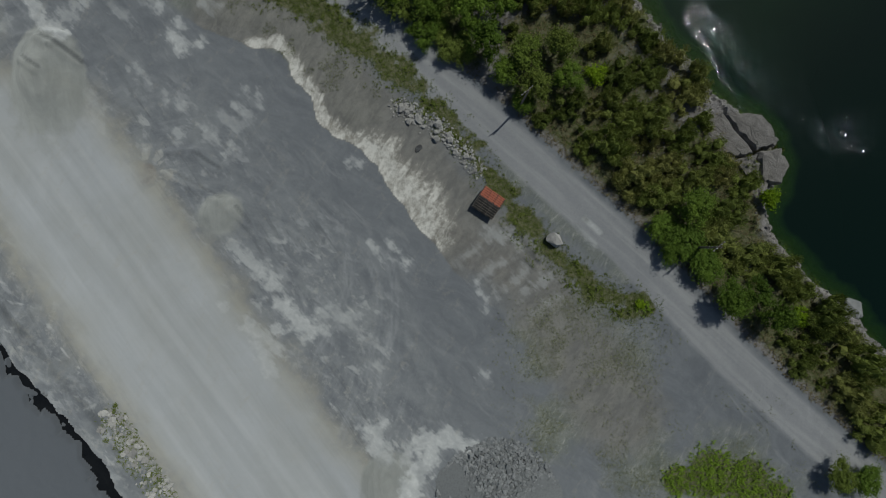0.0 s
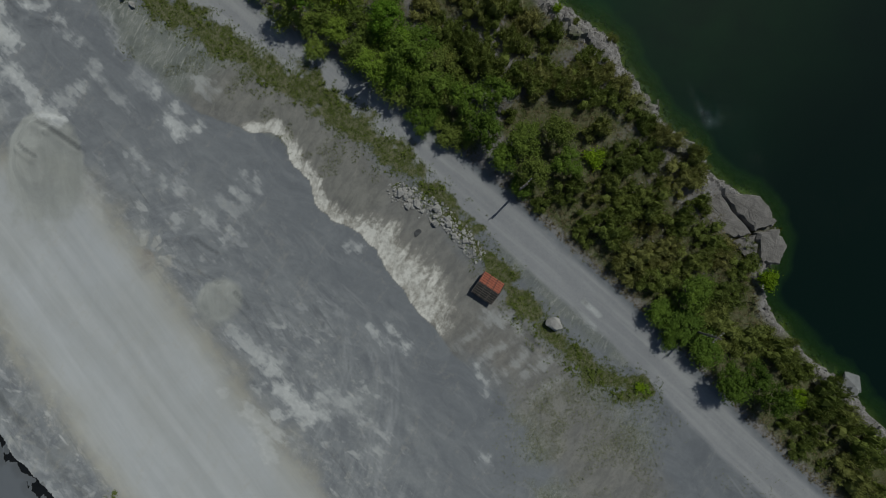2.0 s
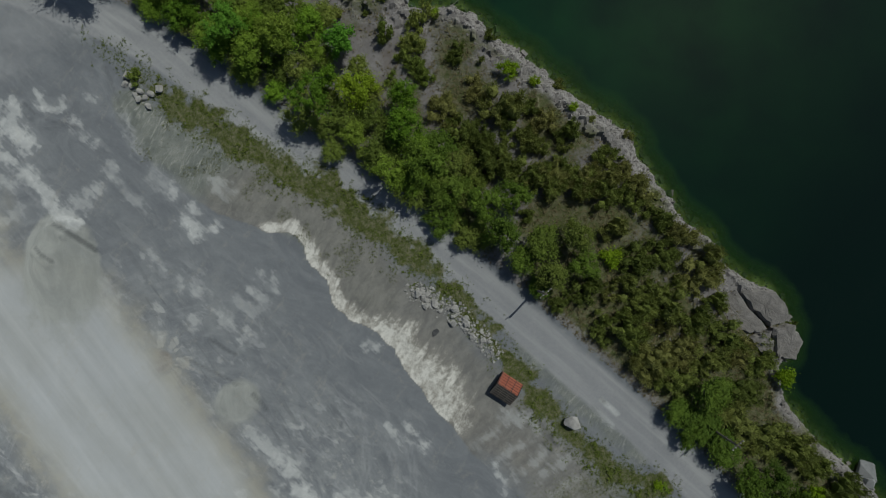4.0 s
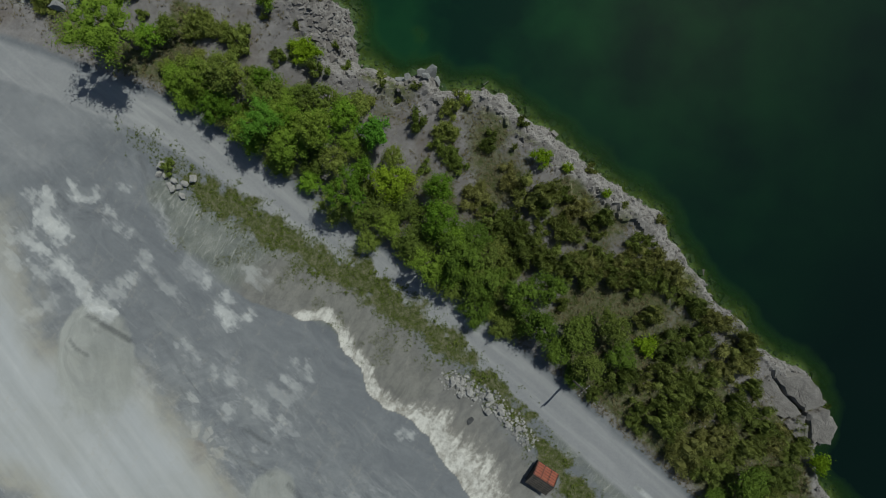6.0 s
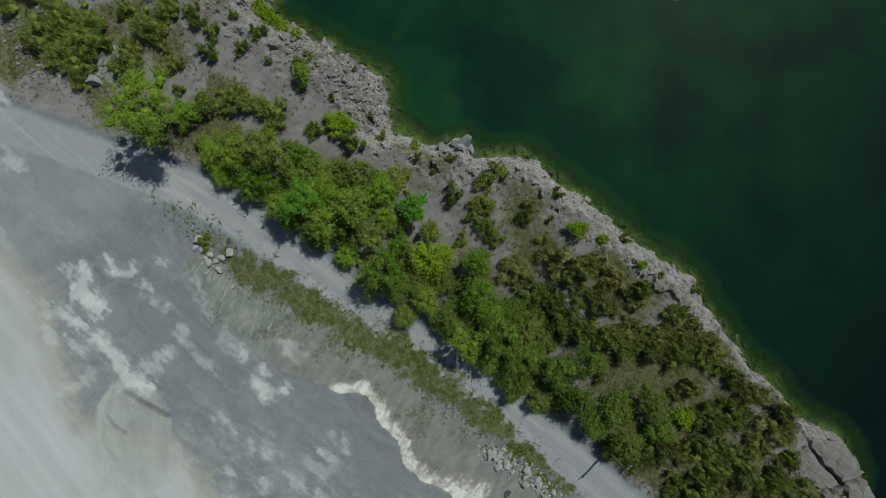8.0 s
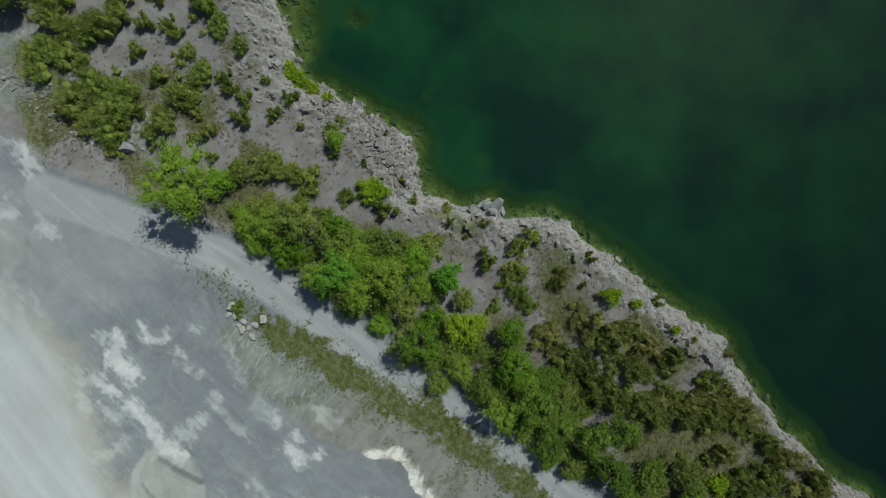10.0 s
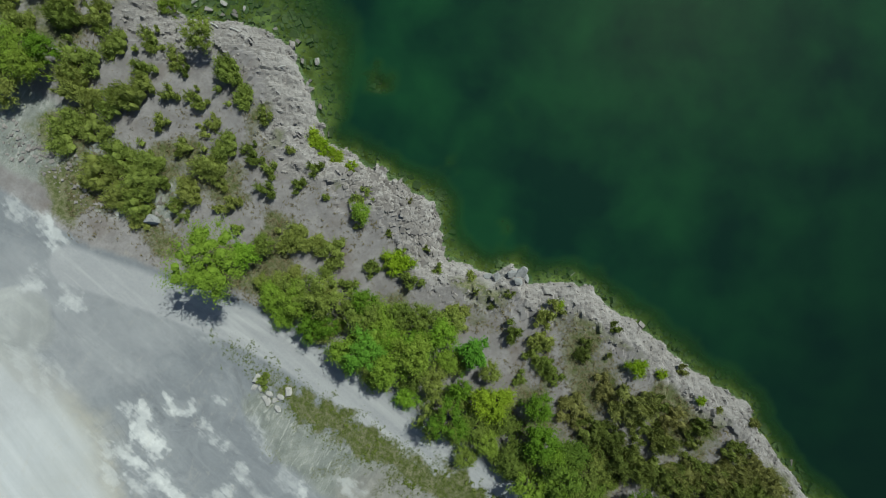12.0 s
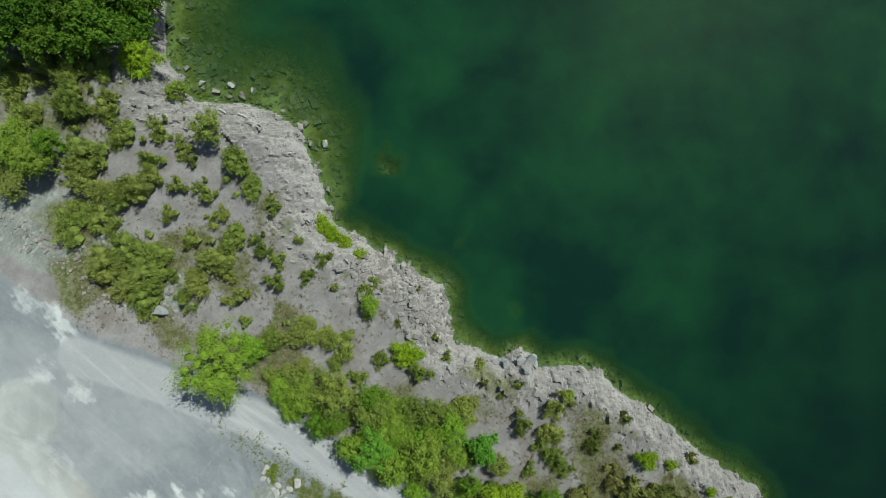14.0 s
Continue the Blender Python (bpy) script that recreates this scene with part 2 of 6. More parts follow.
CEDARS_D = [
    (-14.5, 59.9, 1.1), (2.9, 39.9, 3.8), (-9.1, 48.5, 2.3), (-43.3, 48.6, 2.3), (9.6, 39.1, 3.1), (11.8, 33.8, 4.6),
    (16.4, 33.8, 4.2), (6.6, 36.9, 3.8), (20.9, 27.7, 3.4), (23.9, 23.2, 4.6), (27.6, 23.9, 4.6), (17.1, 19.4, 3.8),
    (22.3, 13.8, 4.9), (26.1, 9.6, 5.4), (28.4, 17.1, 4.6), (32.9, 20.9, 5.4), (34.4, 23.1, 3.8), (29.8, 11.1, 4.6),
    (32.1, 14.8, 3.8), (36.6, 12.5, 4.6), (33.6, 9.5, 4.6), (38.1, 10.3, 3.8), (29.1, 6.5, 5.4), (38.1, 5, 5.4),
    (41.2, 8.8, 3.8), (41.9, 11.4, 2.8), (37.3, 0.5, 6.2), (41.9, -1.1, 5.4), (45.6, -3, 4.6), (24.6, 16.4, 4.6),
    (23.1, 19.4, 3.8), (19.4, 32.3, 3.8),
]
CEDARS_E = [
    (23.2, 31.5, 3.8), (27.7, 29.2, 3.8), (30.7, 26.2, 3.8), (51.8, -9, 5.4), (54.1, -12, 4.6), (57.1, -15.8, 5.4),
    (55.6, -19.6, 5.4), (58.2, -24.8, 5.4), (48.8, -6, 3.8),
]
CEDARS = CEDARS_A + CEDARS_B + CEDARS_C + CEDARS_D + CEDARS_E
LEAFY_A = [
    (-57.1, 101.5, 3.8), (-50.6, 95, 5.1), (-29.8, 71.1, 3.1), (-45.2, 65.7, 4.6), (-42.6, 67.1, 3.4), (-41.7, 60.4, 4.6),
    (-38, 60.4, 6.2), (-34.3, 60.3, 6.5), (-40.2, 58.2, 4.6), (-35.9, 56.6, 6.2), (-30, 58, 5.8), (-27.1, 55, 6.6),
    (-31.5, 52.9, 6.5), (-28.3, 51, 5.4), (-22.7, 52.7, 6.2), (-24.8, 57.2, 4.6), (-18.2, 56.3, 4.6), (-75.5, 92.7, 7.4),
    (-72.2, 90.8, 5.4), (-76.3, 88.7, 6.2), (-70.4, 93, 4.6), (-26.7, 50.9, 6.2), (-28.2, 49.1, 4.6), (-23, 53, 6.2),
    (-20.2, 43.4, 6.9), (-17.3, 41.5, 4.3), (-7, 40.9, 6.2), (-5.6, 38.3, 4.6), (-10.1, 37.3, 6.2), (-3, 38.6, 5.4),
    (-5.7, 34.7, 6.2), (-1.7, 32.7, 4.6),
]
LEAFY_B = [
    (-1.6, 35.7, 5.4), (-26.6, 57.2, 5.4), (-21.9, 57.1, 4.6), (-19.3, 54.8, 5.4), (-13.1, 49.5, 3.4), (-16.7, 38.2, 3.8),
    (-13.7, 40.3, 4.6), (-7, 45, 4.6), (-11.8, 43.2, 4.6), (-23.9, 46.4, 4.3), (-31.1, 51.7, 4.6), (-20.9, 48.9, 4.6),
    (-18.5, 51.3, 4.3), (-23.8, 49, 4.3), (-15.3, 42.6, 4.6), (-17.2, 47.8, 3.8), (-26.7, 54.6, 4.6), (-35.5, 55.5, 4.6),
    (-38.3, 59.6, 5.4), (-40.6, 57.8, 4.3), (-34.7, 60.3, 4.6), (-29.5, 59.4, 4.3), (-17.2, 50.7, 3.4), (-9.8, 38.4, 6.2),
    (-4.6, 36.2, 6.2), (-1.7, 33.2, 6.2), (-6.1, 32.5, 5.4), (-2.5, 28.8, 4.6), (3.4, 31, 5.4), (1.2, 26.6, 3.8),
    (5.6, 26.9, 5.1), (10.7, 19.6, 3.5),
]
LEAFY_C = [
    (8.2, 23.5, 4.3), (12.2, 21.4, 4.6), (10.8, 25.8, 5.4), (15.2, 26.5, 4.6), (16.6, 22.8, 4.6), (7.1, 31.7, 4.6),
    (32.8, 5.8, 5.4), (32, 1.4, 6.2), (28.8, 3.0, 4.4), (31.0, -0.3, 4.4), (34.9, -2.3, 5.4), (38, -6.6, 5.4),
    (40.9, -5.8, 4.6), (43.9, -9.1, 4.6), (52.7, -30.1, 4.6), (56.4, -30.8, 4.6),
]
LEAFY = LEAFY_A + LEAFY_B + LEAFY_C
LIME = [
    (-37.2, 82.2, 3.0), (-35.7, 80.9, 3.5), (-34.1, 79.7, 3.0), (-31.6, 78.0, 2.2), (-25.5, 64.3, 4.3),
    (6.9, 49.3, 3.5), (-24.5, 64.5, 3.8), (10.8, 48.1, 2), (-2.9, 57.7, 1.5), (16, 44.4, 1.7),
    (20.8, 23.8, 2.8), (44.3, 6.9, 2.6), (47.9, -9, 3.4), (26.8, -7.5, 1.7),
]
BRIGHT = [
    (-15.3, 52.5, 4.2),
]
TALL = [
    (-73.4, 108.9, 6.9), (-68.5, 107.4, 6.9), (-63.6, 107.7, 7.7), (-62.4, 110.2, 6.9), (-60.6, 110.0, 5.2), (-60.4, 113.6, 6.0), (-65.6, 113, 9.2),
    (-71.8, 114.5, 9.2), (-62.6, 115.2, 9.2), (-77.6, 107.6, 9.2), (-78.9, 113.2, 9.2), (-70.6, 105.4, 5.4), (-74.8, 106.2, 6.9),
    (-66.3, 109.8, 6.9), (-70.5, 111, 7.7), (-62.1, 111.1, 6.9),
]

# ---- materials ----
class Nodes:
    """A small builder for node materials."""

    def __init__(self, name):
        self.material = bpy.data.materials.new(name)
        self.material.use_nodes = True
        self.tree = self.material.node_tree
        self.shader = self.tree.nodes["Principled BSDF"]
        self.output = self.tree.nodes["Material Output"]

    def add(self, kind, **values):
        node = self.tree.nodes.new(kind)
        for key, value in values.items():
            if key == "operation":
                node.operation = value
            elif key == "blend":
                node.blend_type = value
            elif key == "feature":
                node.feature = value
            elif key == "attribute_name":
                node.attribute_name = value
        return node

    def wire(self, a, b):
        self.tree.links.new(a, b)

    def put(self, socket, value):
        if isinstance(value, (int, float)):
            socket.default_value = value
        elif isinstance(value, (tuple, list)):
            socket.default_value = (*value, 1.0) if len(value) == 3 and socket.type == "RGBA" else value
        else:
            self.wire(value, socket)

    def place(self, size=(1, 1, 1), turn=0.0, source="Object"):
        """Coordinates in which one unit is size metres along and across the direction turn (degrees)."""
        coords = self.add("ShaderNodeTexCoord")
        mapping = self.add("ShaderNodeMapping")
        mapping.vector_type = "TEXTURE"
        mapping.inputs["Scale"].default_value = size
        mapping.inputs["Rotation"].default_value = (0, 0, radians(turn))
        self.wire(coords.outputs[source], mapping.inputs["Vector"])
        return mapping.outputs["Vector"]

    def here(self):
        return self.add("ShaderNodeTexCoord").outputs["Object"]

    def noise(self, scale, detail=4.0, rough=0.55, vector=None, distort=0.0):
        node = self.add("ShaderNodeTexNoise")
        node.inputs["Scale"].default_value = scale
        node.inputs["Detail"].default_value = detail
        node.inputs["Roughness"].default_value = rough
        node.inputs["Distortion"].default_value = distort
        self.wire(vector if vector is not None else self.here(), node.inputs["Vector"])
        return node.outputs["Fac"]

    def cells(self, scale, vector=None, kind="F1", out="Distance"):
        node = self.add("ShaderNodeTexVoronoi", feature=kind)
        node.inputs["Scale"].default_value = scale
        self.wire(vector if vector is not None else self.here(), node.inputs["Vector"])
        return node.outputs[out]

    def maths(self, operation, a, b=0.0, c=0.0):
        node = self.add("ShaderNodeMath", operation=operation)
        self.put(node.inputs[0], a)
        self.put(node.inputs[1], b)
        self.put(node.inputs[2], c)
        return node.outputs[0]

    def span(self, value, low, high, to_low=0.0, to_high=1.0):
        node = self.add("ShaderNodeMapRange")
        self.put(node.inputs["Value"], value)
        for key, v in (("From Min", low), ("From Max", high), ("To Min", to_low), ("To Max", to_high)):
            node.inputs[key].default_value = v
        return node.outputs["Result"]

    def mix(self, fac, a, b, blend="MIX"):
        node = self.add("ShaderNodeMix")
        node.data_type = "RGBA"
        node.blend_type = blend
        self.put(node.inputs["Factor"], fac)
        self.put(node.inputs[6], a)
        self.put(node.inputs[7], b)
        return node.outputs[2]

    def relief(self, height, strength=0.5, distance=0.1):
        node = self.add("ShaderNodeBump")
        node.inputs["Strength"].default_value = strength
        node.inputs["Distance"].default_value = distance
        self.put(node.inputs["Height"], height)
        self.wire(node.outputs["Normal"], self.shader.inputs["Normal"])

    def finish(self, colour, rough=0.9, metal=0.0, specular=0.3):
        self.put(self.shader.inputs["Base Color"], colour)
        self.put(self.shader.inputs["Roughness"], rough)
        self.put(self.shader.inputs["Metallic"], metal)
        self.shader.inputs["Specular IOR Level"].default_value = specular
        self.shader.inputs["Diffuse Roughness"].default_value = 1.0 if rough > 0.85 else 0.3
        return self.material


def ground_material():
    n = Nodes("quarry ground")

    def channels(name):
        attribute = n.add("ShaderNodeAttribute", attribute_name=name)
        split = n.add("ShaderNodeSeparateColor")
        n.wire(attribute.outputs["Color"], split.inputs["Color"])
        return split.outputs

    lanes, cover, rocky, marks, extra = (channels(name) for name in ("lanes", "cover", "rocky", "marks", "extra"))
    ruts = channels("ruts")
    broad = n.noise(0.06, 5, 0.6)
    patchy = n.noise(0.35, 6, 0.65)
    grain = n.noise(2.6, 5, 0.7)
    fine = n.noise(9.0, 3, 0.7)
    streaks = n.noise(1.0, 6, 0.68, n.place((7.0, 1.6, 1), -48), 0.8)
    swirl = n.noise(1.0, 7, 0.66, n.place((9.0, 4.0, 1), -40), 1.6)
    furrows = n.noise(1.0, 6, 0.62, n.place((40.0, 2.6, 1), -54), 0.25)

    def cut(mask, by, soft=0.16, weight=0.7):
        worn = n.maths("ADD", mask, n.maths("MULTIPLY", n.maths("SUBTRACT", by, 0.5), weight))
        return n.span(worn, 0.5 - soft, 0.5 + soft)

    yard = n.mix(n.span(swirl, 0.35, 0.7), (0.186, 0.197, 0.213), (0.262, 0.274, 0.286))
    yard = n.mix(n.span(n.maths("MULTIPLY", streaks, n.maths("ADD", broad, 0.5)), 0.60, 0.78, 0, 0.7), yard, (0.34, 0.347, 0.35))
    mottle = n.maths("MULTIPLY", n.span(n.noise(0.26, 7, 0.66, None, 0.5), 0.44, 0.66), n.span(lanes[1], 0.02, 0.25, 0.12, 0.7))
    yard = n.mix(mottle, yard, (0.325, 0.335, 0.335))
    yard = n.mix(n.span(grain, 0.35, 0.75, 0.0, 0.18), yard, (0.13, 0.135, 0.14))
    dust = n.mix(n.span(streaks, 0.35, 0.7), (0.335, 0.335, 0.322), (0.50, 0.50, 0.478))
    dust = n.mix(n.span(patchy, 0.45, 0.7, 0, 0.4), dust, (0.42, 0.40, 0.35))
    haul = n.mix(n.span(furrows, 0.33, 0.68), (0.39, 0.400, 0.406), (0.475, 0.485, 0.493))
    haul = n.mix(n.span(broad, 0.42, 0.66, 0, 0.35), haul, (0.33, 0.328, 0.30))
    haul = n.mix(n.span(n.noise(1.0, 4, 0.6, n.place((70.0, 2.4, 1), -54), 0.2), 0.48, 0.75, 0, 0.3), haul, (0.56, 0.56, 0.55))
    lane = n.mix(n.span(grain, 0.25, 0.75), (0.315, 0.318, 0.325), (0.375, 0.376, 0.38))
    lane = n.mix(n.span(broad, 0.4, 0.65, 0, 0.4), lane, (0.27, 0.275, 0.285))
    lane = n.mix(n.span(n.noise(1.0, 4, 0.6, n.place((30.0, 1.5, 1), -42), 0.2), 0.5, 0.72, 0, 0.6), lane, (0.47, 0.468, 0.46))
    soil = n.mix(n.span(patchy, 0.35, 0.65), (0.206, 0.192, 0.187), (0.302, 0.286, 0.281))
    soil = n.mix(n.span(grain, 0.45, 0.7, 0, 0.45), soil, (0.165, 0.145, 0.128))
    soil = n.mix(n.span(n.noise(0.16, 4, 0.6), 0.54, 0.68, 0, 0.4), soil, (0.160, 0.124, 0.100))
    weeds = n.mix(n.span(n.noise(1.1, 5, 0.7), 0.38, 0.60), (0.085, 0.105, 0.026), (0.225, 0.215, 0.130))
    weeds = n.mix(n.span(fine, 0.42, 0.68, 0, 0.75), weeds, (0.045, 0.062, 0.016))
    pale = n.mix(n.span(patchy, 0.38, 0.66), (0.190, 0.204, 0.192), (0.312, 0.320, 0.296))
    pale = n.mix(n.span(n.noise(1.0, 6, 0.7, n.place((2.2, 0.6, 1), 60), 1.0), 0.52, 0.64, 0, 0.75), pale, (0.46, 0.455, 0.42))
    pale = n.mix(n.span(fine, 0.48, 0.66, 0, 0.7), pale, (0.125, 0.14, 0.085))
    bent = n.add("ShaderNodeVectorMath", operation="ADD")
    wander = n.add("ShaderNodeTexNoise")
    wander.inputs["Scale"].default_value = 0.8
    wander.inputs["Detail"].default_value = 4
    n.wire(n.here(), wander.inputs["Vector"])
    n.wire(n.place((0.9, 0.5, 0.7), -35), bent.inputs[0])
    n.wire(wander.outputs["Color"], bent.inputs[1])
    tone = n.add("ShaderNodeSeparateColor")
    n.wire(n.cells(0.9, bent.outputs[0], "F1", "Color"), tone.inputs["Color"])
    cracks = n.cells(0.9, bent.outputs[0], "DISTANCE_TO_EDGE", "Distance")
    rock = n.mix(n.span(tone.outputs[0], 0.0, 1.0), (0.205, 0.190, 0.178), (0.325, 0.306, 0.288))
    rock = n.mix(n.span(grain, 0.42, 0.64, 0, 0.65), rock, (0.40, 0.380, 0.358))
    rock = n.mix(n.span(n.noise(0.22, 4, 0.6), 0.50, 0.62, 0, 0.55), rock, (0.235, 0.218, 0.206))
    rock = n.mix(n.span(fine, 0.56, 0.68, 0, 0.55), rock, (0.16, 0.15, 0.142))
    rock = n.mix(n.span(patchy, 0.50, 0.70, 0, 0.5), rock, (0.22, 0.200, 0.185))
    rock = n.mix(n.span(cracks, 0.0, 0.06, 0.3, 0.0), rock, (0.10, 0.092, 0.085))
    bed = n.mix(n.span(patchy, 0.35, 0.65), (0.15, 0.135, 0.055), (0.30, 0.275, 0.13))
    bed = n.mix(n.span(n.noise(0.22, 4, 0.6), 0.50, 0.62), bed, (0.40, 0.38, 0.22))
    bed = n.mix(n.span(tone.outputs[1], 0.6, 1.0, 0, 0.7), bed, (0.34, 0.33, 0.25))

    colour = n.mix(cut(cover[2], patchy), yard, soil)
    colour = n.mix(cut(cover[1], patchy), colour, pale)
    earth = n.mix(n.span(n.noise(1.0, 5, 0.62, n.place((3.0, 1.4, 1), 50), 0.6), 0.36, 0.64), (0.195, 0.188, 0.172), (0.292, 0.280, 0.252))
    earth = n.mix(n.span(grain, 0.5, 0.72, 0, 0.4), earth, (0.15, 0.142, 0.122))
    colour = n.mix(n.maths("MULTIPLY", cut(ruts[1], patchy, 0.3, 0.7), 0.85), colour, earth)
    spin = n.add("ShaderNodeVectorMath", operation="SUBTRACT")
    spin.inputs[1].default_value = (-31.0, -13.0, 0.0)
    n.wire(n.here(), spin.inputs[0])
    arms = n.add("ShaderNodeSeparateXYZ")
    n.wire(spin.outputs[0], arms.inputs[0])
    radius = n.maths("SQRT", n.maths("ADD", n.maths("MULTIPLY", arms.outputs[0], arms.outputs[0]), n.maths("MULTIPLY", arms.outputs[1], arms.outputs[1])))
    polar = n.add("ShaderNodeCombineXYZ")
    n.wire(n.maths("MULTIPLY", radius, 0.95), polar.inputs[0])
    n.wire(n.maths("MULTIPLY", n.maths("ARCTAN2", arms.outputs[1], arms.outputs[0]), 3.2), polar.inputs[1])
    arcs = n.noise(1.0, 6, 0.66, polar.outputs[0], 0.25)
    smear = n.noise(1.0, 5, 0.62, n.place((3.6, 0.9, 1), -46), 0.2)
    crumbs = n.noise(1.5, 6, 0.68, None, 0.1)
    worn = n.maths("ADD", n.maths("MULTIPLY", n.maths("ADD", smear, crumbs), 0.36), n.maths("ADD", n.maths("MULTIPLY", arcs, 0.14), n.maths("MULTIPLY", patchy, 0.14)))
    colour = n.mix(n.maths("MULTIPLY", n.span(arcs, 0.5, 0.72), n.span(lanes[1], 0.05, 0.32, 0.05, 0.5)), colour, (0.38, 0.388, 0.395))
    colour = n.mix(n.maths("MULTIPLY", cut(lanes[1], worn, 0.16, 2.6), 0.85), colour, dust)
    dabs = n.maths("MULTIPLY", n.span(n.noise(1.0, 3, 0.55, n.place((2.6, 1.5, 1), -40), 0.4), 0.60, 0.70), n.span(lanes[1], 0.1, 0.3, 0, 0.6))
    colour = n.mix(dabs, colour, (0.58, 0.58, 0.565))
    fleck = n.span(n.noise(1.0, 3, 0.6, n.place((2.4, 1.2, 1), -44), 0.1), 0.54, 0.66)
    fleck = n.maths("MULTIPLY", fleck, n.span(n.noise(0.12, 4, 0.6), 0.40, 0.54))
    colour = n.mix(n.maths("MULTIPLY", fleck, n.span(lanes[1], 0.02, 0.16, 0.0, 0.5)), colour, (0.42, 0.426, 0.43))
    scratch = n.span(n.noise(1.0, 4, 0.6, n.place((12.0, 0.8, 1), -57), 0.8), 0.54, 0.62)
    scratch = n.maths("MULTIPLY", scratch, n.span(n.noise(0.10, 4, 0.6, None, 0.6), 0.44, 0.58))
    colour = n.mix(n.maths("MULTIPLY", scratch, n.span(lanes[1], 0.04, 0.22, 0.0, 0.35)), colour, (0.115, 0.122, 0.132))
    colour = n.mix(n.maths("MULTIPLY", n.span(lanes[2], 0.05, 0.4), n.span(patchy, 0.35, 0.6, 0.1, 0.75)), colour, (0.36, 0.338, 0.275))
    haul = n.mix(n.span(lanes[2], 0.45, 1.0, 0.6, 0.0), haul, (0.405, 0.392, 0.345))
    colour = n.mix(cut(lanes[2], furrows, 0.3, 0.6), colour, haul)
    heaped = n.mix(n.span(n.noise(1.0, 5, 0.6, n.place((1.6, 7.0, 1), 8), 0.5), 0.36, 0.66), (0.315, 0.322, 0.302), (0.395, 0.400, 0.375))
    heaped = n.mix(n.span(crumbs, 0.5, 0.75, 0, 0.35), heaped, (0.27, 0.28, 0.27))
    colour = n.mix(n.maths("MULTIPLY", cut(extra[1], n.span(patchy, 0.3, 0.7), 0.25, 0.6), 0.85), colour, heaped)
    spilt = n.mix(n.span(crumbs, 0.35, 0.66), (0.52, 0.525, 0.515), (0.64, 0.642, 0.628))
    lumps = n.noise(0.85, 3.0, 0.5)
    ragged = n.span(n.maths("ADD", n.maths("MULTIPLY", lumps, 0.5), n.maths("MULTIPLY", smear, 0.5)), 0.36, 0.64)
    solid = n.maths("MULTIPLY", cut(marks[0], ragged, 0.2, 0.8), n.span(n.noise(0.4, 3, 0.55, None, 0.6), 0.36, 0.56, 0.55, 1.0))
    colour = n.mix(n.maths("MULTIPLY", solid, marks[1]), colour, spilt)
    rubbed = n.maths("MULTIPLY", n.span(marks[0], 0.0, 0.5, 0.0, 0.55), n.maths("MULTIPLY", marks[1], n.span(smear, 0.38, 0.62)))
    colour = n.mix(rubbed, colour, (0.40, 0.408, 0.41))
    # dark strokes, with the shade of small ridges painted in
    colour = n.mix(n.maths("MULTIPLY", cut(marks[2], crumbs, 0.25, 0.5), 0.6), colour, (0.082, 0.088, 0.092))
    runs = n.noise(1.0, 6, 0.68, n.place((5.0, 1.5, 1), 58), 0.7)
    washed = n.mix(n.span(n.maths("ADD", n.maths("MULTIPLY", runs, 0.6), n.maths("MULTIPLY", crumbs, 0.4)), 0.40, 0.56), (0.36, 0.338, 0.296), (0.72, 0.70, 0.65))
    streaky = n.span(n.maths("ADD", n.maths("MULTIPLY", runs, 0.6), n.maths("MULTIPLY", crumbs, 0.4)), 0.36, 0.64)
    colour = n.mix(n.span(n.maths("ADD", extra[0], n.maths("MULTIPLY", streaky, 0.3)), 0.2, 0.55), colour, n.mix(n.span(runs, 0.35, 0.6), (0.25, 0.236, 0.212), (0.40, 0.378, 0.332)))
    colour = n.mix(cut(n.maths("MULTIPLY", extra[0], 1.3), streaky, 0.2, 0.6), colour, washed)
    rutting = n.maths("MULTIPLY", ruts[0], n.span(n.noise(0.5, 4, 0.6), 0.35, 0.6, 0.2, 0.75))
    colour = n.mix(rutting, colour, (0.37, 0.378, 0.385))
    colour = n.mix(cut(lanes[0], patchy, 0.22, 0.45), colour, lane)
    rutted = n.maths("MULTIPLY", n.span(n.noise(1.0, 5, 0.62, n.place((14.0, 0.9, 1), -40), 0.3), 0.36, 0.62), n.maths("MULTIPLY", extra[2], lanes[0]))
    colour = n.mix(n.maths("MULTIPLY", rutted, 0.65), colour, (0.47, 0.468, 0.462))
    colour = n.mix(cut(cover[0], grain, 0.2, 0.9), colour, weeds)
    colour = n.mix(cut(rocky[0], patchy, 0.2, 0.6), colour, rock)
    colour = n.mix(cut(rocky[1], grain, 0.2, 0.3), colour, bed)
    colour = n.mix(cut(rocky[2], patchy, 0.2, 0.3), colour, (0.128, 0.139, 0.155))
    height = n.maths("ADD", n.maths("MULTIPLY", grain, 0.6), n.maths("MULTIPLY", fine, 0.4))
    height = n.maths("ADD", height, n.maths("MULTIPLY", n.maths("MULTIPLY", n.maths("ADD", tone.outputs[2], n.span(cracks, 0.0, 0.1, -0.4, 0.0)), rocky[0]), 1.1))
    n.relief(height, 0.55, 0.16)
    return n.finish(colour, 0.93, 0, 0.2)


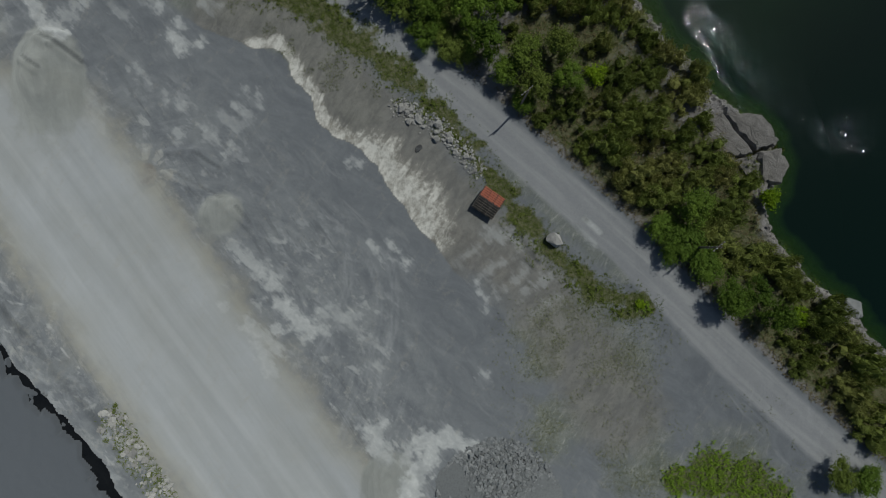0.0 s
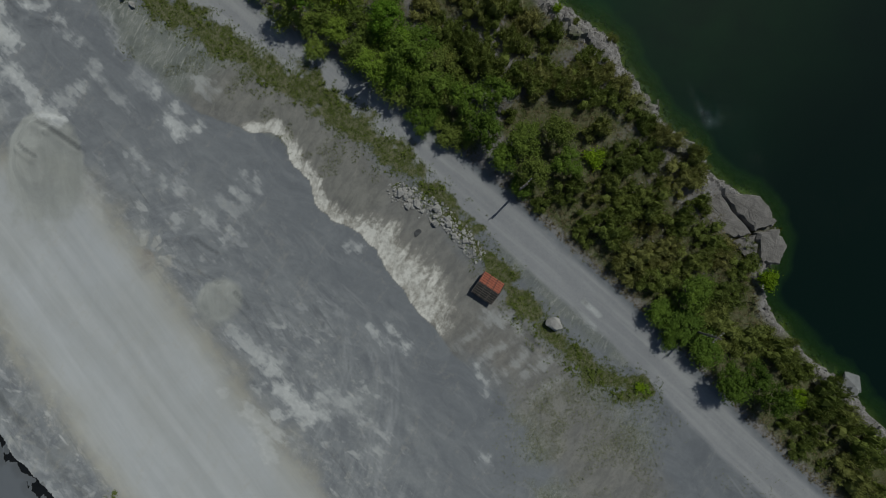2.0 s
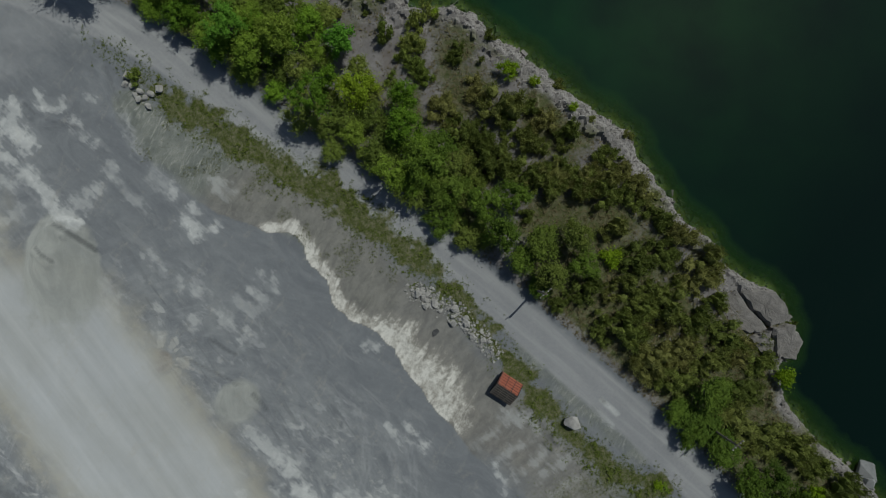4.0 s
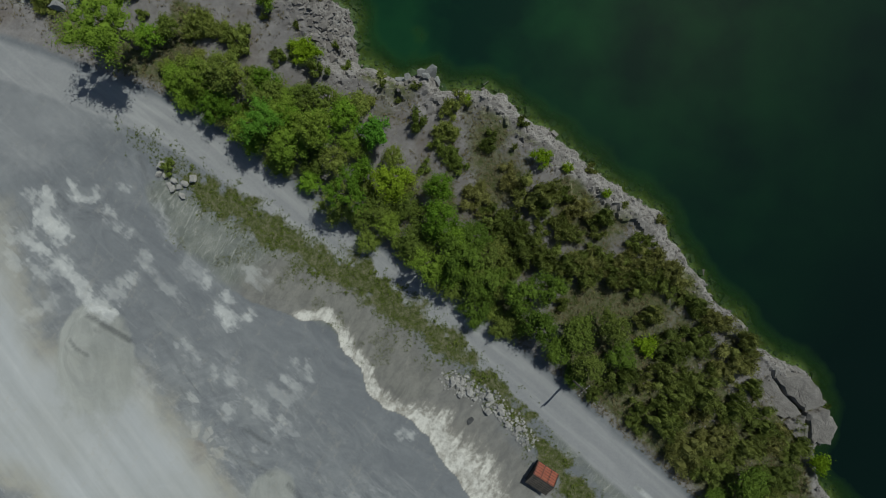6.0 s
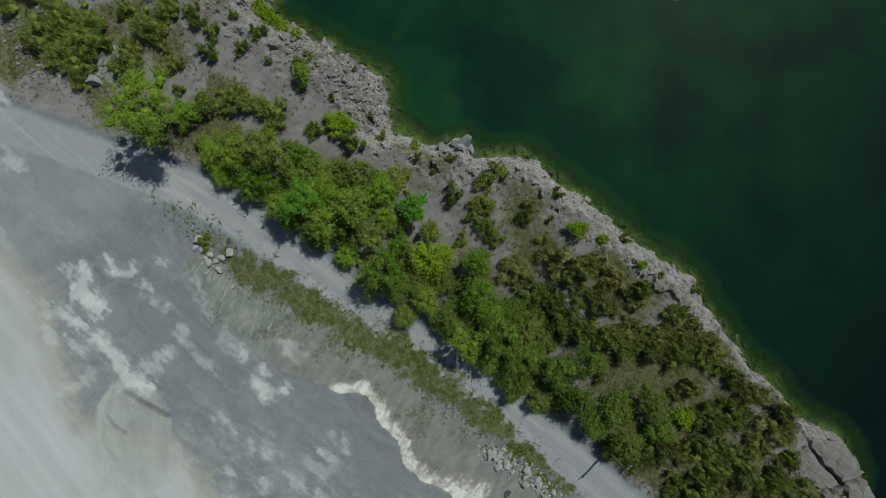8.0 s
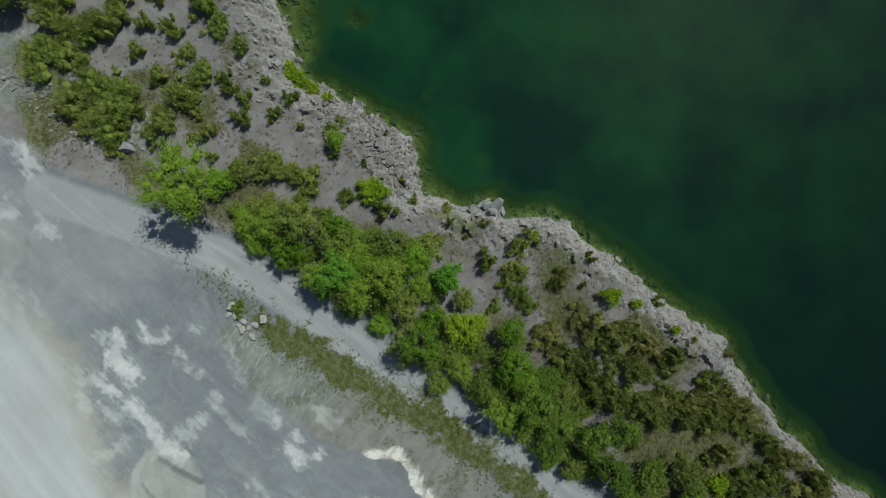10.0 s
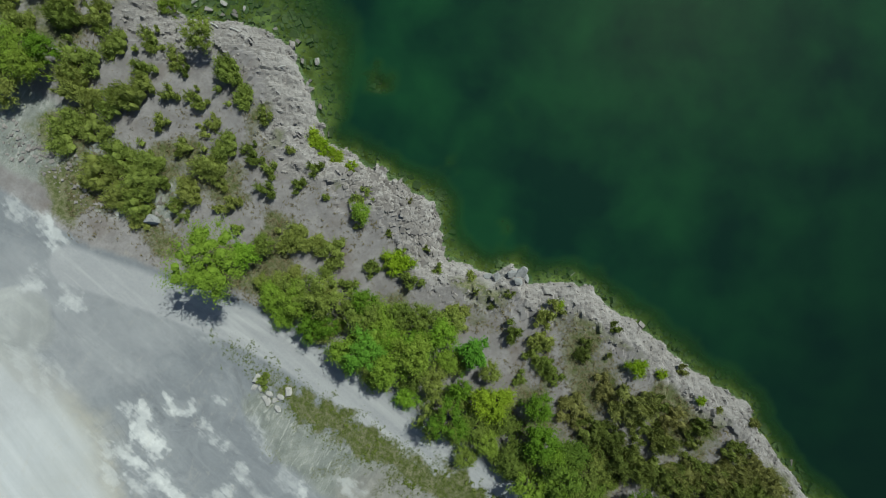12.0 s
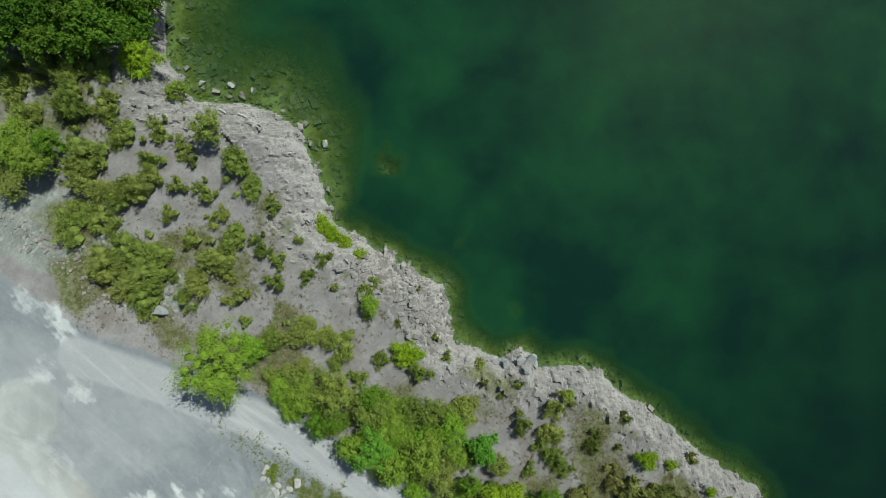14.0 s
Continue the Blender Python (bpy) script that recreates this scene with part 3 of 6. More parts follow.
def water_material():
    n = Nodes("lake water")
    attribute = n.add("ShaderNodeAttribute", attribute_name="depth")
    depth = attribute.outputs["Fac"]
    cloudy = n.noise(0.075, 4, 0.56, None, 0.15)
    murk = n.span(n.maths("ADD", depth, n.maths("MULTIPLY", n.maths("SUBTRACT", n.noise(0.17, 5, 0.62, None, 0.2), 0.5), 0.5)), 0.0, 0.8)
    axes = n.add("ShaderNodeSeparateXYZ")
    n.wire(n.here(), axes.inputs[0])
    south = n.span(n.maths("SUBTRACT", axes.outputs[0], axes.outputs[1]), -70.0, 30.0)
    body = n.mix(n.span(cloudy, 0.35, 0.68), (0.0036, 0.0205, 0.0125), (0.0095, 0.0500, 0.0180))
    body = n.mix(south, body, (0.0025, 0.0098, 0.0068))
    body = n.mix(murk, (0.028, 0.072, 0.011), body)
    deep = n.add("ShaderNodeBsdfDiffuse")
    n.put(deep.inputs["Color"], body)
    clear = n.add("ShaderNodeBsdfTransparent")
    n.put(clear.inputs["Color"], (0.70, 0.86, 0.58))
    inside = n.add("ShaderNodeMixShader")
    n.put(inside.inputs[0], n.span(murk, 0.0, 0.8, 0.10, 1.0))
    n.wire(clear.outputs[0], inside.inputs[1])
    n.wire(deep.outputs[0], inside.inputs[2])
    gloss = n.add("ShaderNodeBsdfGlossy")
    gloss.distribution = "BECKMANN"
    breeze = n.add("ShaderNodeAttribute", attribute_name="breeze").outputs["Fac"]
    gusts = n.maths("MULTIPLY", breeze, n.span(n.noise(0.35, 3, 0.6), 0.36, 0.58, 0.25, 1.0))
    n.put(gloss.inputs["Roughness"], n.span(gusts, 0.0, 0.3, 0.02, 0.04))
    facets = n.add("ShaderNodeSeparateColor")
    n.wire(n.cells(22.0, None, "F1", "Color"), facets.inputs["Color"])
    tilt = n.add("ShaderNodeCombineXYZ")
    for k in (0, 1):
        lean = n.maths("MULTIPLY", n.maths("SUBTRACT", facets.outputs[k], 0.5), 2.0)
        lean = n.maths("MULTIPLY", lean, 0.21)
        n.wire(n.maths("MULTIPLY", lean, gusts), tilt.inputs[k])
    tilt.inputs[2].default_value = 1.0
    n.wire(tilt.outputs[0], gloss.inputs["Normal"])
    fresnel = n.add("ShaderNodeFresnel")
    fresnel.inputs["IOR"].default_value = 1.33
    surface = n.add("ShaderNodeMixShader")
    n.wire(fresnel.outputs[0], surface.inputs[0])
    n.wire(inside.outputs[0], surface.inputs[1])
    n.wire(gloss.outputs[0], surface.inputs[2])
    n.wire(surface.outputs[0], n.output.inputs["Surface"])
    return n.material


def leaf_material(name, dark, light, dry, through_light=0.18):
    n = Nodes(name)
    island = n.add("ShaderNodeNewGeometry").outputs["Random Per Island"]
    thing = n.add("ShaderNodeObjectInfo").outputs["Random"]
    colour = n.mix(n.span(island, 0.0, 1.0, 0.22, 0.72), dark, light)
    colour = n.mix(n.span(n.noise(0.8, 3), 0.40, 0.64, 0, 0.75), colour, light)
    colour = n.mix(n.span(n.noise(1.7, 2), 0.52, 0.70, 0, 0.5), colour, dark)
    colour = n.mix(n.span(thing, 0.45, 1.0, 0.0, 0.75), colour, dry)
    colour = n.mix(n.span(thing, 0.0, 0.4, 0.6, 0.0), colour, tuple(0.8 * c for c in dark))
    material = n.finish(colour, 0.7, 0, 0.12)
    glow = n.add("ShaderNodeBsdfTranslucent")
    n.put(glow.inputs["Color"], colour)
    both = n.add("ShaderNodeMixShader")
    both.inputs[0].default_value = through_light
    n.wire(n.shader.outputs[0], both.inputs[1])
    n.wire(glow.outputs[0], both.inputs[2])
    n.wire(both.outputs[0], n.output.inputs["Surface"])
    return material


def plain_material(name, dark, light, scale=3.0, rough=0.8, metal=0.0, bump=0.4, distance=0.03):
    n = Nodes(name)
    grain = n.noise(scale, 5, 0.65)
    spots = n.noise(scale * 6, 3, 0.6)
    thing = n.add("ShaderNodeObjectInfo").outputs["Random"]
    colour = n.mix(n.span(grain, 0.32, 0.68), dark, light)
    colour = n.mix(n.span(spots, 0.5, 0.75, 0, 0.5), colour, tuple(0.6 * c for c in dark))
    colour = n.mix(n.span(thing, 0, 1, 0, 0.4), colour, light)
    n.relief(n.maths("ADD", grain, n.maths("MULTIPLY", spots, 0.4)), bump, distance)
    return n.finish(colour, rough, metal)


def rubble_material(name, dark, light):
    n = Nodes(name)
    island = n.add("ShaderNodeNewGeometry").outputs["Random Per Island"]
    grain = n.noise(4.0, 4, 0.65)
    colour = n.mix(n.span(island, 0, 1), dark, light)
    colour = n.mix(n.span(grain, 0.45, 0.7, 0, 0.4), colour, tuple(0.65 * c for c in dark))
    n.relief(grain, 0.4, 0.04)
    return n.finish(colour, 0.9)


GROUND = ground_material()
LAKE = water_material()
CEDAR_LEAF = leaf_material("cedar foliage", (0.130, 0.180, 0.034), (0.330, 0.405, 0.090), (0.300, 0.320, 0.085), 0.32)
SCRUB_LEAF = leaf_material("olive scrub leaves", (0.078, 0.118, 0.020), (0.270, 0.340, 0.064), (0.260, 0.275, 0.070))
GREEN_LEAF = leaf_material("broad leaves", (0.062, 0.135, 0.011), (0.245, 0.405, 0.036), (0.225, 0.280, 0.046))
BRIGHT_LEAF = leaf_material("fresh leaves", (0.055, 0.160, 0.016), (0.150, 0.350, 0.035), (0.140, 0.280, 0.032))
LIME_LEAF = leaf_material("lime leaves", (0.150, 0.250, 0.010), (0.310, 0.440, 0.024), (0.250, 0.320, 0.030))
WEED_LEAF = leaf_material("weeds", (0.110, 0.150, 0.028), (0.260, 0.300, 0.075), (0.270, 0.250, 0.110))
JUNIPER_LEAF = leaf_material("juniper foliage", (0.098, 0.132, 0.028), (0.260, 0.305, 0.072), (0.275, 0.250, 0.090), 0.32)
FOREST_LEAF = leaf_material("thicket leaves", (0.050, 0.094, 0.012), (0.175, 0.262, 0.036), (0.165, 0.190, 0.044))
PALE_LEAF = leaf_material("pale weeds", (0.17, 0.19, 0.10), (0.29, 0.30, 0.18), (0.26, 0.25, 0.16))
# deep forest shade is put into this leaf colour
SHADED_LEAF = leaf_material("shaded forest leaves", (0.030, 0.085, 0.008), (0.130, 0.240, 0.022), (0.110, 0.180, 0.020))
BRUSH_LEAF = leaf_material("dry brush", (0.092, 0.088, 0.036), (0.235, 0.205, 0.100), (0.215, 0.165, 0.105))
BARK = plain_material("grey bark", (0.085, 0.070, 0.055), (0.19, 0.165, 0.14), 5.0)
POLE_WOOD = plain_material("weathered pole wood", (0.10, 0.085, 0.07), (0.21, 0.185, 0.16), 6.0)
HEADLAND = plain_material("brown-grey bedded rock", (0.165, 0.151, 0.138), (0.315, 0.293, 0.270), 0.9, 0.92, 0, 1.0, 0.2)
LIMESTONE = plain_material("pale limestone", (0.27, 0.260, 0.245), (0.46, 0.444, 0.420), 1.8, 0.92, 0, 1.0, 0.14)
GREY_STONE = plain_material("grey stone", (0.20, 0.205, 0.205), (0.34, 0.34, 0.335), 1.6, 0.92, 0, 0.8, 0.1)
DARK_STONE = plain_material("dark stone", (0.05, 0.05, 0.052), (0.12, 0.12, 0.12), 2.0)
RUBBLE = rubble_material("shore rubble", (0.185, 0.168, 0.156), (0.36, 0.333, 0.31))
PALE_RUBBLE = rubble_material("pale broken limestone", (0.27, 0.262, 0.25), (0.50, 0.485, 0.46))
CRUSHED = rubble_material("crushed grey rock", (0.17, 0.178, 0.18), (0.34, 0.345, 0.345))
MOUND_DUST = plain_material("stone dust", (0.30, 0.30, 0.275), (0.43, 0.425, 0.39), 0.5, 0.95, 0, 0.5, 0.1)
DRIFTWOOD = plain_material("bleached driftwood", (0.36, 0.35, 0.33), (0.56, 0.55, 0.52), 5.0, 0.85)
RED_TIN = plain_material("red roof sheet", (0.30, 0.070, 0.036), (0.46, 0.140, 0.078), 3.0, 0.6)
BLACK_TIN = plain_material("charcoal roof sheet", (0.018, 0.018, 0.018), (0.05, 0.046, 0.042), 3.0, 0.6)
STEEL = plain_material("galvanised steel", (0.45, 0.46, 0.47), (0.65, 0.66, 0.67), 8.0, 0.4, 0.8, 0.1)
PORCELAIN = plain_material("white porcelain", (0.6, 0.6, 0.58), (0.78, 0.78, 0.76), 8.0, 0.3, 0, 0.1)


# ---- mesh helpers ----
def bake(name, bm, material, smooth=False):
    mesh = bpy.data.meshes.new(name)
    bm.to_mesh(mesh)
    bm.free()
    mesh.materials.append(material)
    if smooth:
        mesh.shade_smooth()
    return mesh


def part(name, bm, material, parent, label="", smooth=False):
    ob = new(name, bake(name, bm, material, smooth))
    ob.parent = parent
    return tagged(ob, label)


def raw_mesh(name, verts, faces, material):
    mesh = bpy.data.meshes.new(name)
    mesh.from_pydata(verts, [], faces)
    mesh.materials.append(material)
    return mesh


def lattice(x, y, seed):
    """Smooth value noise from -1 to 1 on a unit lattice."""
    xi, yi = np.floor(x).astype(np.int64), np.floor(y).astype(np.int64)
    u, v = x - xi, y - yi
    u, v = u * u * (3 - 2 * u), v * v * (3 - 2 * v)

    def corner(i, j):
        h = (i * 374761393 + j * 668265263 + seed * 974634533) & 0xFFFFFFFF
        h = ((h ^ (h >> 13)) * 1274126177) & 0xFFFFFFFF
        return ((h ^ (h >> 16)) & 0xFFFF) / 32767.5 - 1

    top = corner(xi, yi) * (1 - u) + corner(xi + 1, yi) * u
    low = corner(xi, yi + 1) * (1 - u) + corner(xi + 1, yi + 1) * u
    return top * (1 - v) + low * v


def rough(x, y, size, seed, octaves=4):
    total = np.zeros_like(x)
    for k in range(octaves):
        total += lattice(x * 2**k / size, y * 2**k / size, seed + k) * 0.5**k
    return total


def blocks(x, y, size, seed):
    """Broken-rock steps: each cell of a jittered lattice has a height and a slant of its own."""
    xi, yi = np.floor(x / size).astype(np.int64), np.floor(y / size).astype(np.int64)
    best, height = np.full(x.shape, 1e9), np.zeros_like(x)
    for i in (-1, 0, 1):
        for j in (-1, 0, 1):
            a, b = xi + i, yi + j
            h = (a * 374761393 + b * 668265263 + seed * 362437) & 0xFFFFFFFF
            h = ((h ^ (h >> 13)) * 1274126177) & 0xFFFFFFFF
            r1, r2, r3 = (h & 0xFF) / 255, ((h >> 8) & 0xFF) / 255, ((h >> 16) & 0xFF) / 255
            dx, dy = x / size - a - r1, y / size - b - r2
            d = dx * dx + dy * dy
            near = d < best
            height = np.where(near, r3 - 0.5 + dx * (r1 - 0.5) + dy * (r2 - 0.5), height)
            best = np.where(near, d, best)
    return height


def chain(x, y, points, radius=None, closed=False):
    """The distance to a line of points, or, for points with a radius, that distance less the radius."""
    best = np.full(x.shape, 1e9)
    for p, q in zip(points, points[1:] if len(points) > 1 else points):
        dx, dy = q[0] - p[0], q[1] - p[1]
        s = np.clip(((x - p[0]) * dx + (y - p[1]) * dy) / max(dx * dx + dy * dy, 1e-9), 0, 1)
        d = np.hypot(x - p[0] - s * dx, y - p[1] - s * dy)
        if radius is None and len(p) > 2:
            d = d - (p[2] + s * (q[2] - p[2]))
        best = np.minimum(best, d - (radius or 0))
    return best


def spots(x, y, points):
    best = np.full(x.shape, 1e9)
    for px, py, r in points:
        best = np.minimum(best, (np.hypot(x - px, y - py) - r) / max(r, 0.5))
    return best


def wander(x, y):
    """Places shifted at random, for ragged outlines."""
    wx = x + 1.3 * rough(x, y, 4.5, 61, 3) + 0.4 * rough(x, y, 1.2, 63, 2)
    wy = y + 1.3 * rough(x, y, 4.5, 67, 3) + 0.4 * rough(x, y, 1.2, 69, 2)
    return wx, wy


def ease(value, low, high):
    s = np.clip((value - low) / (high - low), 0, 1)
    return s * s * (3 - 2 * s)


def within(x, y, polygon):
    inside = np.zeros(x.shape, bool)
    for (x1, y1), (x2, y2) in zip(polygon, polygon[1:] + polygon[:1]):
        crosses = (y1 > y) != (y2 > y)
        inside ^= crosses & (x < (x2 - x1) * (y - y1) / ((y2 - y1) or 1e-9) + x1)
    return inside


# ---- the land ----
WINDROWS = [
    [(-38.0, 13.2), (-33.8, 13.5), (-30.5, 11.3)], [(-28.6, 6.6), (-26.1, 2.8), (-24.3, 0.1)], [(-14.2, -7.2), (-10.3, -11.3), (-7.2, -14.2)],
    [(-58.5, 45.6), (-55.1, 43.3), (-50.9, 42.4)], [(-45.7, 48.8), (-44.8, 45.4), (-44.0, 42.3)], [(7.4, 3.5), (10.8, 2.0), (13.2, -1.5)],
    [(-55.7, 27.0), (-54.6, 25.3), (-52.6, 23.9)], [(-52.2, 28.3), (-50.1, 27.4), (-48.4, 25.4)], [(-58.1, 28.9), (-54.3, 29.8), (-50.5, 28.8)],
]
# dust heaps: x, y, half width, half length, height, flat share of the top
MOUNDS = [(-30.4, 4.6, 3.2, 3.1, 1.0, 0.45), (-53.8, 23.0, 5.3, 7.8, 2.2, 0.3), (-7.2, -33.0, 3.9, 5.6, 1.5, 0.3), (-76.6, 57.0, 4.8, 5.4, 2.0, 0.3)]
SHORE_LINE = [(240.0, -190.0, 2.0), (110.0, -60.0, 2.0)] + SHORE + [(-62.0, 135.0, 5.0), (-40.0, 240.0, 5.0)]
LAKE_EDGE = [(p[0], p[1]) for p in SHORE_LINE] + [(300.0, 520.0), (900.0, 300.0), (700.0, -300.0)]
BANK_LINE = [(30.0, -120.0)] + BANK + [(-130.0, 70.0)]
POND_EDGE = BANK_LINE + [(-260.0, 60.0), (-260.0, -160.0)]
SCARP_LINE = [(12.0, -30.0), (6.0, -8.0)] + SCARP + [(-34.0, 31.0), (-46.0, 40.0)]


def land(x, y):
    """Heights and cover of the land at the places x, y."""
    wob = rough(x, y, 3.0, 5, 3)
    off = chain(x, y, [(p[0], p[1]) for p in SHORE_LINE]) + 0.0
    lake = within(x, y, LAKE_EDGE)
    signed = np.where(lake, -off, off) + 0.45 * wob + 0.25 * rough(x, y, 1.0, 9, 2)
    wide = np.full(x.shape, 4.0)
    weight = np.full(x.shape, 1e-6)
    wide = wide * weight
    for px, py, w in SHORE_LINE:
        k = 1 / (1 + ((x - px) ** 2 + (y - py) ** 2) / 25) ** 2
        wide += k * w
        weight += k
    wide = wide / weight
    plain = 0.12 * rough(x, y, 9, 21, 4) - 0.9 * (1 - ease(signed, 2, 16))
    scarp = chain(x, y, SCARP_LINE)
    side = within(x, y, SCARP_LINE + [(-120.0, 60.0), (-120.0, -120.0), (12.0, -120.0)])
    from_scarp = np.where(side, scarp, -scarp) + 0.3 * wob
    plain -= 0.6 * ease(from_scarp, -3.5, 0.3) * (1 - ease(from_scarp, 6, 30)) * (1 - ease(chain(x, y, SCARP), 5, 26))
    # the silt pond behind its low bank
    pond = np.where(within(x, y, POND_EDGE), 1, -1) * chain(x, y, BANK_LINE) + 0.35 * wob
    plain += 1.3 * ease(pond, -6.5, -1.5) * (1 - ease(pond, -0.6, 0.2))
    plain -= 1.6 * ease(pond + 0.9 * blocks(x, y, 1.3, 79), -0.4, 0.2) - 1.0 * ease(pond + 1.5 * blocks(x, y, 1.2, 77) + 0.5 * rough(x, y, 3, 78, 2), 2.2, 2.5)
    for mx, my, rx, ry, h, top in MOUNDS:
        d = np.hypot((x - mx) / rx, (y - my) / ry) * (1 + 0.10 * rough(x, y, 5, 15, 2))
        plain += h * np.clip((1 - d) / (1 - top), 0, 1) ** 0.9 * (1 - 0.75 * ease(my - y, -0.1 * ry, 0.95 * ry))
    for x1, y1, x2, y2, w, k in SCARS_AND_SHADE:
        d = chain(x + 0.5, y + 0.5, [(x1, y1), (x2, y2)])
        plain += 0.5 * k * np.exp(-((d / 0.5) ** 2))
    plain -= 0.45 * np.exp(-(((pond + 5.2) / 0.8) ** 2))
    for row in WINDROWS:
        plain += 0.38 * np.exp(-((chain(x, y, row) / 0.45) ** 2)) * (0.8 + 0.4 * rough(x, y, 1.4, 19, 2))
    plain -= 1.6 * np.exp(-((np.hypot(x - 44.0, y - 14.2) / 4.2) ** 4))
    # the rocky slope down to the lake
    t = np.clip(signed / wide, 0, 1)
    face = 1 - (1 - t) ** 1.9
    shelf = ease(y, 84, 98) * ease(-x, 22, 40)
    bottom = WATER - 0.25 + np.maximum(signed, -60) * (0.42 - 0.28 * shelf)
    bottom = np.maximum(bottom, -13) + 0.25 * blocks(x, y, 1.5, 3)
    for px, py, r, rise in SHOALS:
        bottom = bottom + (WATER - 0.9 - bottom) * rise * np.exp(-((np.hypot(x - px, y - py) / r) ** 2)) * (bottom < WATER - 0.9)
    z = np.where(signed > 0, WATER - 0.2 + (plain - WATER + 0.2) * face, bottom)
    craggy = ease(signed, -1.0, 0.3) * (1 - ease(signed, wide + 0.5, wide + 4))
    z = z + craggy * (0.7 * blocks(x, y, 2.3, 31) + 0.5 * blocks(x, y, 1.1, 57))
    ledge = 0.75
    step = (z + 0.5 * rough(x, y, 6, 33, 2)) / ledge
    stepped = (np.floor(step) + ease(step - np.floor(step), 0.55, 1.0)) * ledge - 0.5 * rough(x, y, 6, 33, 2)
    z = z + 0.65 * craggy * (stepped - z)
    z = z + 0.04 * rough(x, y, 0.9, 41, 2) * (signed > 2)
    return dict(z=z, signed=signed, wide=wide, scarp=from_scarp, pond=pond, craggy=craggy, wob=wob)


def axis(low, high, step, far):
    inner = np.arange(low, high + step / 2, step)
    grow = np.cumsum(step * 1.22 ** np.arange(1, 60))
    grow = grow[grow < far]
    return np.concatenate([low - grow[::-1], inner, high + grow])


def height_at(x, y):
    return float(land(np.array([float(x)]), np.array([float(y)]))["z"][0])


def sheet(name, xs, ys, zs, keep=None):
    gx, gy = np.meshgrid(xs, ys)
    verts = np.stack([gx, gy, zs], -1).reshape(-1, 3)
    nx = len(xs)
    i, j = np.meshgrid(np.arange(nx - 1), np.arange(len(ys) - 1))
    a = (j * nx + i).reshape(-1)
    quads = np.stack([a, a + 1, a + 1 + nx, a + nx], -1)
    if keep is not None:
        quads = quads[keep.reshape(-1)[quads].any(1)]
    mesh = bpy.data.meshes.new(name)
    mesh.vertices.add(len(verts))
    mesh.vertices.foreach_set("co", verts.astype(np.float32).reshape(-1))
    mesh.loops.add(len(quads) * 4)
    mesh.loops.foreach_set("vertex_index", quads.astype(np.int32).reshape(-1))
    mesh.polygons.add(len(quads))
    mesh.polygons.foreach_set("loop_start", np.arange(0, len(quads) * 4, 4, dtype=np.int32))
    mesh.update(calc_edges=True)
    return mesh


def paint(mesh, name, r, g, b):
    layer = mesh.attributes.new(name, "FLOAT_COLOR", "POINT")
    data = np.stack([r, g, b, np.ones_like(r)], -1).astype(np.float32)
    layer.data.foreach_set("color", data.reshape(-1))


